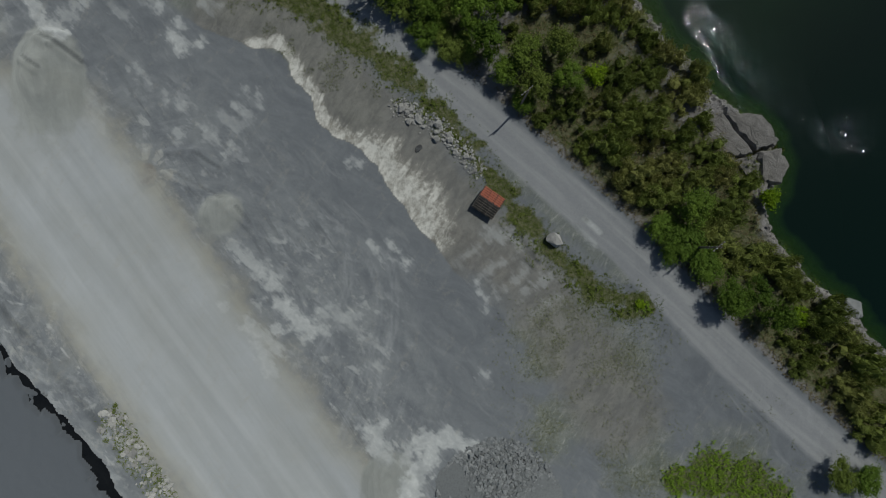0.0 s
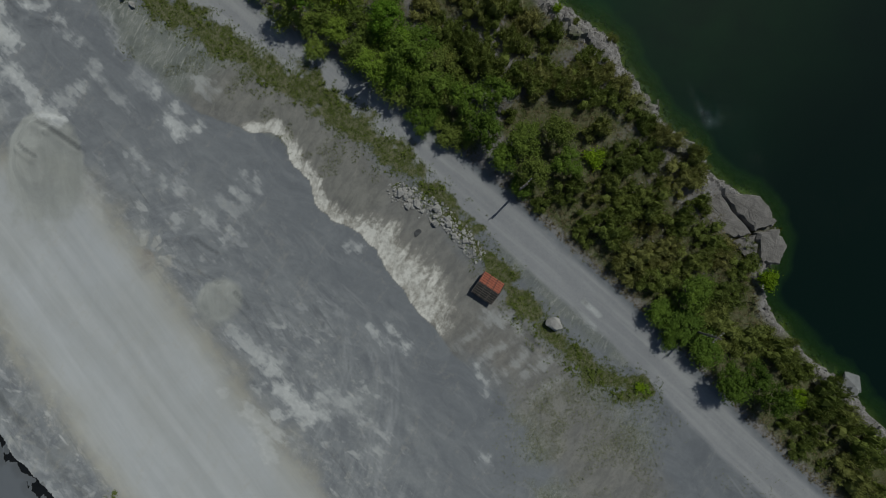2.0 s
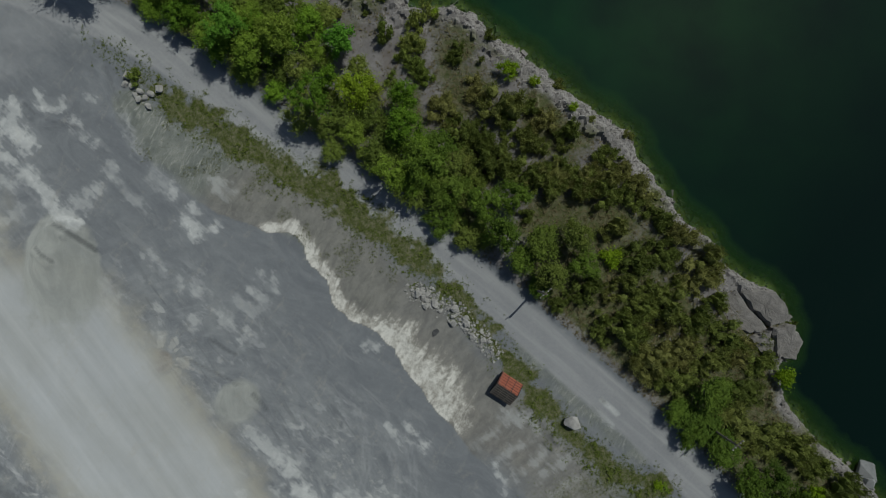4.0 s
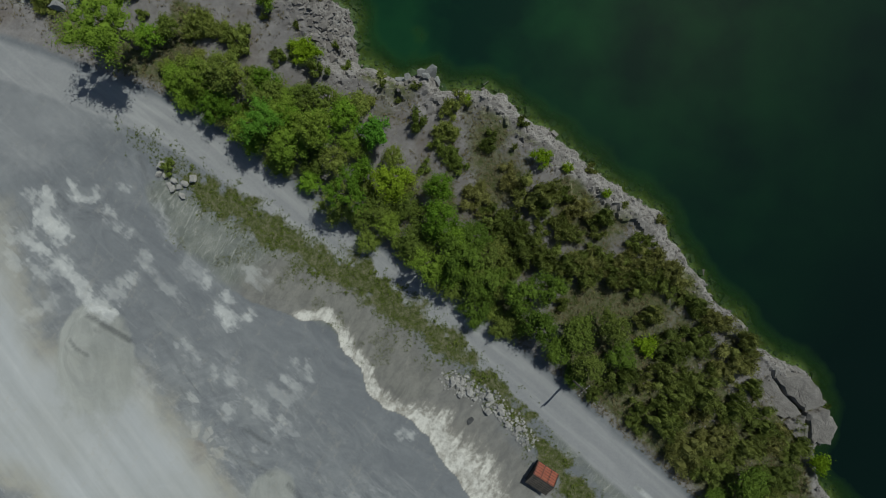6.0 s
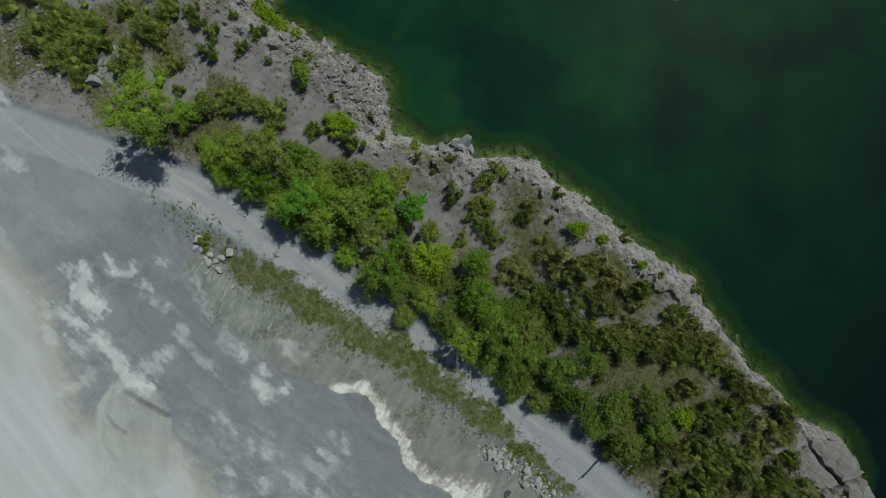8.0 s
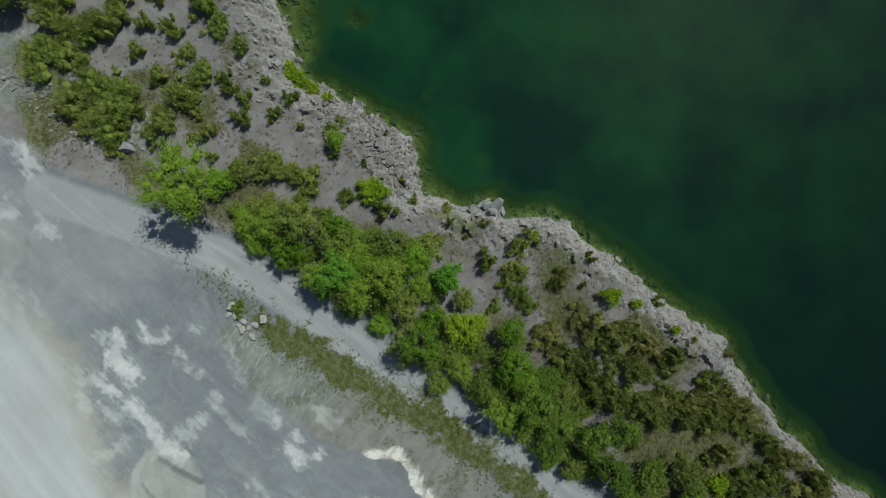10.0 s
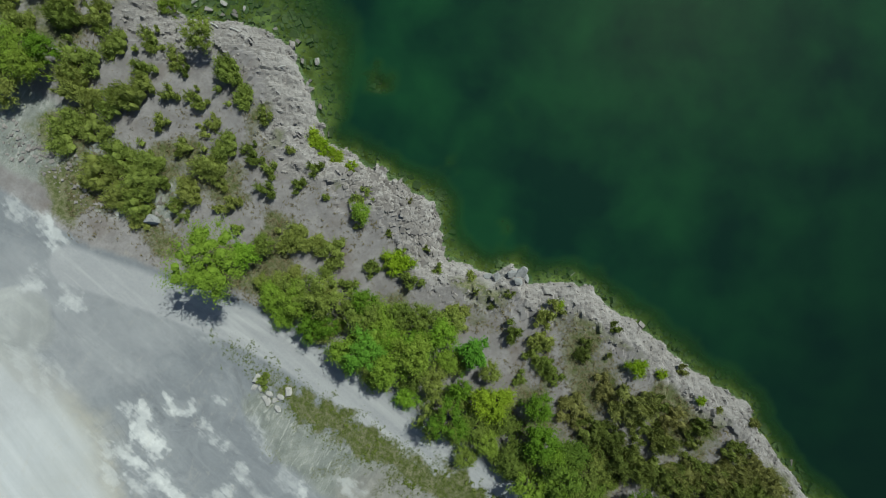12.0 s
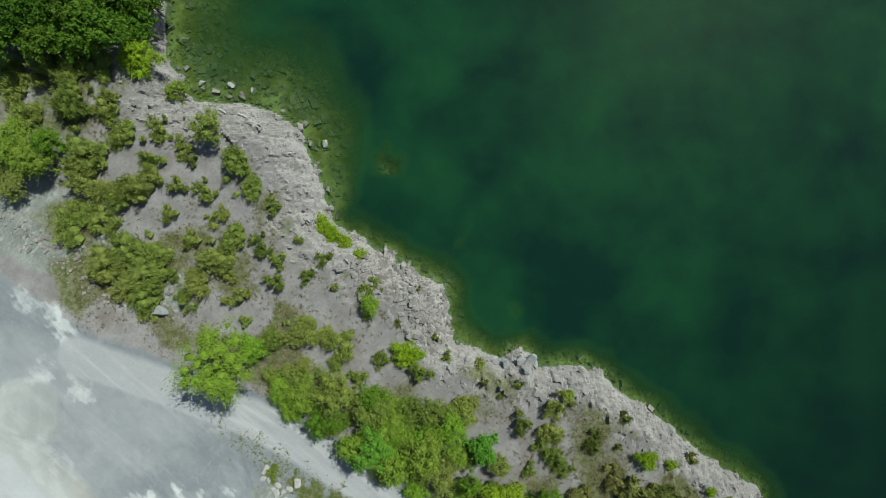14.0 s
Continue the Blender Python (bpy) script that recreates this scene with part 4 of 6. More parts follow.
def build_ground():
    xs, ys = axis(-84, 66, 0.28, 900), axis(-42, 119, 0.28, 900)
    x, y = np.meshgrid(xs, ys)
    info = land(x, y)
    kept = info["signed"] > -26
    mesh = sheet("ground", xs, ys, info["z"], keep=kept)

    def soft(d, width):
        return np.clip(0.5 - d / (2 * width), 0, 1)

    wx, wy = wander(x, y)
    lane = soft(chain(x, y, [(90.0, -58.0)] + ROAD, 2.55), 0.9)
    apron = soft(chain(x, y, [(-52.0, 57.0, 4.5), (-64.0, 56.0, 10.0), (-80.0, 56.0, 15.0), (-100.0, 58.0, 18.0)]), 4.5)
    lane = np.maximum(lane, 0.46 * apron)
    scrape = np.maximum(soft(chain(x, y, [(19.2, 4.2), (21.4, 2.2)], 0.45), 0.3), soft(chain(x, y, [(18.2, 3.4), (20.9, 0.7)], 0.12), 0.25))
    lane = lane * (1 - 0.8 * scrape)
    hx, hy = x + 0.45 * (wx - x), y + 0.45 * (wy - y)
    haul = soft(chain(hx, hy, HAUL) + 1.3, 3.2)
    haul = np.maximum(haul, 0.25 * soft(chain(wx, wy, HAUL) - 1.2, 1.6))
    jx, jy = x + 0.3 * (wx - x), y + 0.3 * (wy - y)
    splash, strong, dark_mark, heap_dust = (np.zeros_like(x) for _ in range(4))
    for x1, y1, x2, y2, w, k in SPLASHES:
        shape = np.clip(0.5 - (chain(jx, jy, [(x1, y1), (x2, y2)]) - w) / 2.2, 0, 1)
        strong = np.where(shape > splash, k, strong)
        splash = np.maximum(splash, shape)
    for x1, y1, x2, y2, w, k in SCARS_AND_SHADE:
        shape = np.clip(0.5 - (chain(x, y, [(x1, y1), (x2, y2)]) - w) / 0.7, 0, 1)
        dark_mark = np.maximum(dark_mark, k * shape)
    # darkens a band along the pond bank
    dark_mark = np.maximum(dark_mark, 0.75 * np.exp(-(((info["pond"] + 3.4) / 0.7) ** 2)) * ease(y, -28, -22) * (0.7 + 0.4 * rough(x, y, 6, 85, 2)))
    for mx, my, rx, ry, h, top in MOUNDS:
        d = np.hypot((x + 0.25 * (wx - x) - mx) / rx, (y + 0.25 * (wy - y) - my) / ry)
        heap_dust = np.maximum(heap_dust, np.clip(0.5 - (d - 1.0) * 0.5 * (rx + ry) / (1.2 + 5.0 * ease(my - y, -0.3 * ry, ry)), 0, 1))
    dust = np.zeros_like(x)
    # spokes of spilt dust round a tipping place beside the haul road
    fan = np.hypot(x + 40.6, y - 10.2)
    bearing = np.arctan2(y - 10.2, x + 40.6)
    spokes = rough(bearing * 3.2 + 20, fan * 0.12, 1.0, 47, 2)
    dust = np.maximum(dust, 0.75 * ease(spokes, -0.1, 0.35) * ease(fan, 1.6, 2.2) * (1 - ease(fan, 3.2, 5.2)))
    dust = np.maximum(dust, scrape)
    smears = 0.30 * ease(info["scarp"], 3, 16) * (1 - ease(lane, 0, 0.3)) * (0.75 + 0.5 * rough(x, y, 14, 71, 2))
    dust = np.maximum(dust, smears)
    floor = ease(info["scarp"], -0.1, 0.25)
    plain_floor = floor * (1 - ease(info["scarp"], 4, 9)) * (1 - ease(chain(x, y, SCARP), 4, 9))
    dust = dust * (1 - 0.75 * plain_floor)
    wide_bank = np.interp(x, [-27, -19, -12, -7, -2], [1.6, 2.3, 2.4, 5.6, 6.6])
    bank = np.clip(1 - chain(x, y, SCARP) / wide_bank, 0, 1) * (1 - floor)
    tyre = np.zeros_like(x)
    for track in (TRACK, TRACK_TWO, TRACK_THREE):
        for side_by in (-0.35, 0.35):
            line = chain(x + side_by, y + 0.3 * side_by, track, 0.08)
            tyre = np.maximum(tyre, soft(line, 0.22))
    across = chain(x, y, [(90.0, -58.0)] + ROAD)
    wheel = np.maximum(np.exp(-(((across - 1.0) / 0.42) ** 2)), 0.8 * np.exp(-(((across - 2.25) / 0.3) ** 2)))
    wheel = wheel * (0.75 + 0.5 * rough(x, y, 9, 75, 2)) * (1 - ease(-x, 50, 64))
    weeds = soft(chain(x, y, VERGE) + 0.45 + 1.1 * rough(x, y, 1.3, 37, 3) + 0.9 * rough(x, y, 5.0, 39, 2), 1.1) * (1 - 0.55 * ease(-x, 36, 46))
    weeds = np.maximum(weeds, 0.40 * soft(spots(wx + 1.5 * (wx - x), wy + 1.5 * (wy - y), MEADOW), 0.6))
    weeds = np.maximum(weeds, soft(spots(x, y, LUSH), 0.3))
    pale = np.maximum(soft(chain(x, y, WEEDS), 2.0), 0.6 * soft(chain(x, y, SOIL_STRIP), 1.5))
    pale = np.maximum(pale, 0.8 * soft(spots(wx, wy, MEADOW), 0.8))
    pale = np.maximum(pale, soft(chain(x, y, [(-58.0, 74.0, 4.0), (-68.0, 79.0, 5.0), (-84.0, 88.0, 6.0)]), 2.0))
    beyond = np.where(within(x, y, [(90.0, -58.0)] + ROAD + [(-120.0, 100.0), (-120.0, 300.0), (300.0, 300.0), (300.0, -58.0)]), 1.0, -1.0)
    beyond = beyond * chain(x, y, [(90.0, -58.0)] + ROAD + [(-120.0, 100.0)])
    soil = soft(3.6 - beyond, 1.2)
    thick = rough(x, y, 7, 91, 3) + 1.1 * ease(x - 0.4 * y, -30, 10)
    weeds = np.maximum(weeds, ease(thick, -0.2, 0.9) * 0.85 * soft(4.2 - beyond, 1.2))
    rock = soft(info["signed"] - info["wide"] - 0.6 * info["wob"] - 1.8 * rough(x, y, 5.5, 103, 3), 1.6)
    wet = soft(info["signed"] + 0.15, 0.3)
    silt = soft(-info["pond"] + 0.8, 0.6)
    soil = np.maximum(soil, 0.62 * soft(chain(x, y, [(0.4, 3.4, 2.6), (4.0, 0.0, 3.4), (9.0, -3.0, 3.2)]), 2.4))
    soil = np.maximum(soil, 0.8 * (1 - ease(fan, 1.0, 2.4)))
    paint(mesh, "lanes", lane.reshape(-1), dust.reshape(-1), haul.reshape(-1))
    paint(mesh, "cover", weeds.reshape(-1), pale.reshape(-1), soil.reshape(-1))
    beige = (1 - floor) * (1 - ease(chain(x, y, SCARP), 6, 13)) * ease(chain(x, y, ROAD), 2.6, 4.0)
    beige = np.maximum(beige, soft(chain(x, y, [(2.0, 5.5, 3.0), (6.5, 1.0, 4.5), (11.5, -4.0, 4.5), (17.0, -12.0, 5.0), (24.0, -22.0, 6.0)]), 3.0))
    paint(mesh, "ruts", tyre.reshape(-1), beige.reshape(-1), tyre.reshape(-1) * 0)
    paint(mesh, "marks", splash.reshape(-1), strong.reshape(-1), dark_mark.reshape(-1))
    paint(mesh, "extra", bank.reshape(-1), heap_dust.reshape(-1), np.clip(wheel, 0, 1).reshape(-1))
    paint(mesh, "rocky", rock.reshape(-1), wet.reshape(-1), silt.reshape(-1))
    mesh.materials.append(GROUND)
    mesh.shade_smooth()
    inside = kept[:-1, :-1] | kept[1:, :-1] | kept[:-1, 1:] | kept[1:, 1:]
    crag = (info["craggy"] > 0.25)[:-1, :-1][inside]
    layer = mesh.attributes.new("sharp_face", "BOOLEAN", "FACE")
    layer.data.foreach_set("value", crag)
    tagged(new("ground", mesh), "grey quarry yard with gravel lanes, dust, weeds and rocky shore", "ground", kind="structure")


def build_lake():
    xs, ys = axis(-66, 70, 0.8, 900), axis(-42, 125, 0.8, 900)
    x, y = np.meshgrid(xs, ys)
    info = land(x, y)
    off = -info["signed"]
    mesh = sheet("water", xs, ys, np.full(x.shape, WATER), keep=off > -5)
    layer = mesh.attributes.new("depth", "FLOAT", "POINT")
    shelf = ease(y, 82, 100) * ease(-x, 12, 44)
    depth = np.clip(off / (5.0 + 16 * shelf), 0, 1)
    for px, py, r, rise in SHOALS:
        d = np.hypot(x - px, y - py) / r
        depth = np.minimum(depth, 1 - rise * np.exp(-(d**2)) * (0.8 + 0.5 * rough(x, y, 1.8, 88, 2)))
    layer.data.foreach_set("value", depth.astype(np.float32).reshape(-1))
    breeze = 1 - ease(chain(x, y, [(37.6, 34.6, 0.3), (41.2, 29.8, 1.5), (46.0, 22.0, 2.2), (51.5, 16.5, 2.6), (58.0, 15.5, 3.0), (66.0, 18.0, 3.0)]), -0.4, 1.8)
    layer = mesh.attributes.new("breeze", "FLOAT", "POINT")
    layer.data.foreach_set("value", breeze.astype(np.float32).reshape(-1))
    mesh.materials.append(LAKE)
    mesh.shade_smooth()
    tagged(new("water", mesh), "dark green lake water, clear over its stony edge", "water", kind="structure")


build_ground()
build_lake()


# ---- plants ----
def leaves(rng, centres, outward, size, long=1.0, spread=0.9):
    """Leaf blades: one small folded quad at each centre, facing roughly outward."""
    count = len(centres)
    normal = outward + rng.normal(0, spread, (count, 3))
    normal /= np.linalg.norm(normal, axis=1)[:, None] + 1e-9
    side = np.cross(normal, rng.normal(0, 1, (count, 3)))
    side /= np.linalg.norm(side, axis=1)[:, None] + 1e-9
    along = np.cross(normal, side)
    s = size * rng.uniform(0.6, 1.3, (count, 1))
    verts = np.stack([centres - along * s * long, centres + side * s * 0.6 + normal * s * 0.15, centres + along * s * long, centres - side * s * 0.6 + normal * s * 0.15], 1)
    return verts.reshape(-1, 3), np.arange(count * 4).reshape(-1, 4)


def sprays(rng, centres, axes, size, long):
    """Narrow blades that lie along the given directions."""
    count = len(centres)
    axes = axes + rng.normal(0, 0.22, (count, 3))
    axes /= np.linalg.norm(axes, axis=1)[:, None] + 1e-9
    side = np.cross(axes, np.array([0.3, 0.3, 1.0]) + rng.normal(0, 0.5, (count, 3)))
    side /= np.linalg.norm(side, axis=1)[:, None] + 1e-9
    s = size * rng.uniform(0.6, 1.4, (count, 1))
    verts = np.stack([centres - axes * s * long * 0.6, centres + side * s * 0.5, centres + axes * s * long, centres - side * s * 0.5], 1)
    return verts.reshape(-1, 3), np.arange(count * 4).reshape(-1, 4)


BALL = bmesh.new()
bmesh.ops.create_icosphere(BALL, subdivisions=1, radius=1.0)
BALL_VERTS = np.array([v.co[:] for v in BALL.verts])
BALL_FACES = [[v.index for v in f.verts] for f in BALL.faces]
BALL.free()


def with_cores(rng, verts, faces, cores):
    """Adds a lumpy closed core inside each tuft, for dense foliage, to block light: (x, y, z, across, high)."""
    verts, faces = verts.tolist(), faces.tolist()
    for x, y, z, across, high in cores:
        start = len(verts)
        lumps = BALL_VERTS * rng.uniform(0.75, 1.2, (len(BALL_VERTS), 1)) * (across, across, high) + (x, y, z)
        verts.extend(lumps.tolist())
        faces.extend([[start + k for k in face] for face in BALL_FACES])
    return verts, faces


def tube(bm, a, b, ra, rb, sides=6):
    a, b = Vector(a), Vector(b)
    turn = (b - a).to_track_quat("Z", "Y")
    rings = []
    for p, r in ((a, ra), (b, rb)):
        rings.append([bm.verts.new(p + turn @ Vector((r * math.cos(k * math.tau / sides), r * math.sin(k * math.tau / sides), 0))) for k in range(sides)])
    for k in range(sides):
        bm.faces.new((rings[0][k], rings[0][(k + 1) % sides], rings[1][(k + 1) % sides], rings[1][k]))
    bm.faces.new(rings[1])
    bm.faces.new(rings[0][::-1])


def broad_tree(name, seed, wide, tall, leaf, material, label, count=1.0, category="tree", base=0.45, share=1.0):
    """A leafy tree: trunk, limbs that carry clumps of leaves, and gaps between the clumps."""
    rng = np.random.default_rng(seed)
    root = tagged(new(name), label, category)
    r = wide / 2
    clumps = []
    for k in range(int(share * (16 + 13 * r))):
        a, d = rng.uniform(0, math.tau), r * 0.9 * math.sqrt(rng.uniform(0.01, 1))
        d *= 0.82 + 0.18 * math.sin(3 * a + seed) + 0.12 * math.sin(5 * a + 2 * seed)
        dome = math.sqrt(max(0.0, 1 - (d / r) ** 2))
        z = tall * (base + (0.92 - base) * dome * rng.uniform(0.45, 1.1))
        clumps.append((d * math.cos(a), d * math.sin(a), z, rng.uniform(0.10, 0.30) * (0.5 * r + 1.0)))
    wood = bmesh.new()
    fork = (0.05 * r, 0.0, tall * 0.75 * base)
    tube(wood, (0, 0, -0.3), fork, 0.035 * tall + 0.03, 0.022 * tall + 0.02, 8)
    for cx, cy, cz, cr in clumps[:16]:
        mid = (0.45 * cx, 0.45 * cy, fork[2] + 0.55 * (cz - fork[2]))
        tube(wood, fork, mid, 0.016 * tall + 0.015, 0.03, 5)
        tube(wood, mid, (cx, cy, cz), 0.03, 0.012, 4)
    part("trunk", wood, BARK, root)
    centres, outward = [], []
    for cx, cy, cz, cr in clumps:
        hub = np.array([cx * 0.75, cy * 0.75, cz - 0.5 * cr])
        for q in range(int(count * 12 * (cr / 0.6) ** 1.2) + 6):
            v = rng.normal(0, 1, 3) + (0.5 * cx / r, 0.5 * cy / r, 0.35)
            v /= np.linalg.norm(v)
            reach = cr * rng.uniform(0.5, 1.9)
            for step in np.linspace(0.3, 1.0, 6):
                centres.append(hub + (0.25 * cx * step, 0.25 * cy * step, 0) + v * reach * step * (1, 1, 0.8) + rng.normal(0, 0.14, 3))
                outward.append(v * 0.5 + (0.25, 0.25, 0.6))
    verts, faces = leaves(rng, np.array(centres), np.array(outward), 0.68 * leaf, 1.25, 0.75)
    verts, faces = with_cores(rng, verts, faces, [(cx * 0.85, cy * 0.85, cz - 0.45 * cr, 0.62 * cr, 0.45 * cr) for cx, cy, cz, cr in clumps])
    crown = new("crown", raw_mesh("crown", verts, faces, material))
    crown.parent = root
    return root


def cedar(name, seed, wide, tall, label, material, fine=0.075):
    """A scrubby red cedar: leaning stems, each a feathery plume of upswept sprays, closed into one rounded bush."""
    rng = np.random.default_rng(seed)
    root = tagged(new(name), label, "shrub")
    wood = bmesh.new()
    centres, outward = [], []
    hearts = []
    stems = 3 + int(wide * wide * 0.8)
    for k in range(stems):
        a, d = rng.uniform(0, math.tau), (0 if k == 0 else wide * 0.44 * math.sqrt(rng.uniform(0.03, 1)))
        bx, by = d * math.cos(a), d * math.sin(a)
        h = tall * (1.0 if k == 0 else rng.uniform(0.55, 1.05) * math.sqrt(max(0.12, 1.05 - (2 * d / wide) ** 2)))
        rad = (0.30 + 0.13 * wide) * rng.uniform(0.65, 1.25)
        lean = np.array([0.22 * bx, 0.22 * by, 0])
        hearts.append((bx, by, h * 0.40, rad * 0.62, h * 0.34))
        tube(wood, (bx * 0.6, by * 0.6, -0.3), (bx + lean[0], by + lean[1], h * 0.85), 0.05, 0.012, 5)
        for q in range(int(20 + 27 * rad)):
            u = rng.uniform(0.0, 1.0) ** 0.8
            b = rng.uniform(0, math.tau)
            reach = rad * (1.08 - u) ** 0.55 * rng.uniform(0.55, 1.1)
            base = np.array([bx, by, h * (0.10 + 0.76 * u)]) + lean * u
            way = np.array([math.cos(b), math.sin(b), 0.45 + 0.9 * u])
            for step in np.linspace(0.35, 1.0, 4):
                centres.append(base + way * reach * step + rng.normal(0, 0.07, 3))
                outward.append(way * (1, 1, 1.3) + rng.normal(0, 0.25, 3))
    part("trunk", wood, BARK, root)
    verts, faces = sprays(rng, np.array(centres), np.array(outward), fine, 2.3)
    verts, faces = with_cores(rng, verts, faces, hearts)
    crown = new("crown", raw_mesh("crown", verts, faces, material))
    crown.parent = root
    return root


def copy_set(kinds, places, fill, group, sink, seed):
    """Plants copies of the nearest-sized kind at each place, scaled to its spread. kinds: (width, thing)."""
    rng = np.random.default_rng(seed)
    first = {}
    for x, y, d in places:
        near = sorted(kinds, key=lambda k: abs(math.log(k[0] / (d * fill))))[:2]
        wide, thing = near[int(rng.integers(0, len(near)))]
        s = d * fill / wide
        up = min(max(s, 0.7), 1.2) * rng.uniform(0.75, 1.3)
        if chain(np.array([x]), np.array([y]), ROAD)[0] < 6.5:
            up *= 0.72
        m = Matrix.LocRotScale((x, y, height_at(x, y) - sink), Euler((rng.uniform(-0.05, 0.05), rng.uniform(-0.05, 0.05), rng.uniform(0, 6.28))), (s, s, up))
        if thing not in first:
            first[thing] = m
        else:
            copy_thing(thing, m)
    for wide, thing in kinds:
        tagged(thing, group=group)
        if thing in first:
            thing.matrix_basis = first[thing]
        else:
            for o in list(thing.children_recursive):
                bpy.data.objects.remove(o)
            bpy.data.objects.remove(thing)


def plant_all():
    cedar_label = "olive-green scrubby cedar bush on dry grey soil"
    kinds = [(w, cedar("cedar_bush", 100 + k, w, h, cedar_label, CEDAR_LEAF)) for k, (w, h) in enumerate([(1.4, 1.3), (2.4, 1.9), (3.0, 2.5), (3.6, 2.6), (4.4, 3.0), (4.8, 3.4), (5.6, 3.4)])]
    for k in kinds:
        for o in (k[1],):
            tagged(o, group="cedar bushes on the shore")
    # smaller bushes close the gaps of the thicket between lane and cliff
    rng = np.random.default_rng(77)
    taken = [(p[0], p[1], 0.5 * p[2]) for p in CEDARS + LEAFY + LIME + BRIGHT]
    extra = []
    xs, ys = rng.uniform(-40, 63, 2600), rng.uniform(-32, 62, 2600)
    info = land(xs, ys)
    lane_off, open_side = chain(xs, ys, ROAD), within(xs, ys, ROAD + [(-90.0, 70.0), (-90.0, 180.0), (200.0, 180.0), (70.0, -40.0)])
    for k in range(2600):
        x, y = float(xs[k]), float(ys[k])
        belt = lane_off[k] < 12 - 0.1 * y + max(0.0, 0.35 * x)
        if open_side[k] and belt and lane_off[k] > 5.2 and info["signed"][k] > info["wide"][k] + 1.5 and math.hypot(x - 43, y - 14) > 5.5:
            d = float(rng.uniform(1.5, 3.4))
            if all(math.hypot(x - p[0], y - p[1]) > 0.9 * p[2] + 0.4 * d for p in taken):
                taken.append((x, y, 0.5 * d))
                extra.append((x, y, d))
    xs, ys = rng.uniform(-44, 4, 1500), rng.uniform(24, 64, 1500)
    lane_off, open_side = chain(xs, ys, ROAD), within(xs, ys, ROAD + [(-90.0, 70.0), (-90.0, 180.0), (200.0, 180.0), (70.0, -40.0)])
    under = []
    for k in range(1500):
        x, y = float(xs[k]), float(ys[k])
        if open_side[k] and 4.6 < lane_off[k] < 11.5 + 2.5 * math.sin(0.3 * x):
            d = float(rng.uniform(2.0, 3.4))
            if all(math.hypot(x - p[0], y - p[1]) > 0.62 * p[2] + 0.25 * d for p in taken):
                taken.append((x, y, 0.5 * d))
                under.append((x, y, d))
    xs, ys = rng.uniform(-34, 56, 900), rng.uniform(-8, 82, 900)
    info = land(xs, ys)
    for k in range(900):
        x, y, off = float(xs[k]), float(ys[k]), info["signed"][k]
        if 1.6 < off < info["wide"][k] + 2.5 and math.hypot(x - 43, y - 14) > 4:
            d = float(rng.uniform(0.8, 1.9))
            if all(math.hypot(x - p[0], y - p[1]) > p[2] + 0.5 * d + 1.4 for p in taken):
                taken.append((x, y, 0.5 * d))
                extra.append((x, y, d))
    dark = [(w, cedar("juniper_bush", 130 + k, w, h, "dark green juniper bush in the thicket above the cliff", JUNIPER_LEAF)) for k, (w, h) in enumerate([(1.1, 0.8), (1.8, 1.5), (2.8, 2.2), (3.8, 2.8), (4.8, 3.2), (5.6, 3.4)])]
    for k in dark:
        tagged(k[1], group="juniper bushes in the thicket")
    south = [p for p in CEDARS if p[0] - 0.3 * p[1] > -16]
    copy_set(dark, south + extra, 1.13, "juniper bushes in the thicket", 0.08, 16)
    copy_set(kinds, [p for p in CEDARS if p[0] - 0.3 * p[1] <= -16], 1.0, "cedar bushes on the shore", 0.08, 11)
    west = [p for p in LEAFY if p[0] - 0.3 * p[1] <= -16]
    kinds = [(w, broad_tree("leafy_tree", 200 + k, w, h, 0.14, GREEN_LEAF, "green leafy young tree beside the gravel lane", base=0.3)) for k, (w, h) in enumerate([(3.6, 3.6), (4.6, 4.6), (5.4, 5.2), (6.6, 5.8)])]
    for k in kinds:
        tagged(k[1], group="leafy trees along the lane")
    copy_set(kinds, [p for k, p in enumerate(west) if k % 9 in (0, 2, 3, 5, 8)], 1.04, "leafy trees along the lane", 0.1, 12)
    kinds = [(w, broad_tree("scrub_tree", 220 + k, w, h, 0.13, SCRUB_LEAF, "olive-green scrubby young tree beside the gravel lane", base=0.3)) for k, (w, h) in enumerate([(2.6, 2.2), (3.8, 3.4), (4.8, 4.2), (6.2, 5.0)])]
    for k in kinds:
        tagged(k[1], group="scrubby trees along the lane")
    copy_set(kinds, [p for k, p in enumerate(west) if k % 9 in (1, 4, 6, 7)] + under, 1.05, "scrubby trees along the lane", 0.1, 18)
    kinds = [(w, broad_tree("thicket_tree", 230 + k, w, h, 0.15, FOREST_LEAF, "dark green leafy tree in the thicket above the cliff", base=0.3)) for k, (w, h) in enumerate([(3.8, 3.6), (4.8, 4.6), (6.0, 5.4)])]
    for k in kinds:
        tagged(k[1], group="leafy trees in the thicket")
    copy_set(kinds, [p for p in LEAFY if p[0] - 0.3 * p[1] > -16], 1.12, "leafy trees in the thicket", 0.1, 17)
    kinds = [(w, broad_tree("lime_bush", 300 + k, w, h, 0.14, LIME_LEAF, "bright yellow-green leafy bush on the rocky shore", 0.6, "bush")) for k, (w, h) in enumerate([(2.0, 1.0), (3.4, 1.6), (6.0, 3.0)])]
    for k in kinds:
        tagged(k[1], group="lime bushes")
    copy_set(kinds, LIME, 1.05, "lime bushes", 0.1, 13)
    for seed, x, y, wide, tall in ((371, -13.2, 45.9, 6.2, 5.6), (372, -60.9, 105.4, 7.4, 5.2)):
        tree = broad_tree("lime_tree", seed, wide, tall, 0.15, LIME_LEAF, "broad bright yellow-green leafy tree", 1.0, base=0.5)
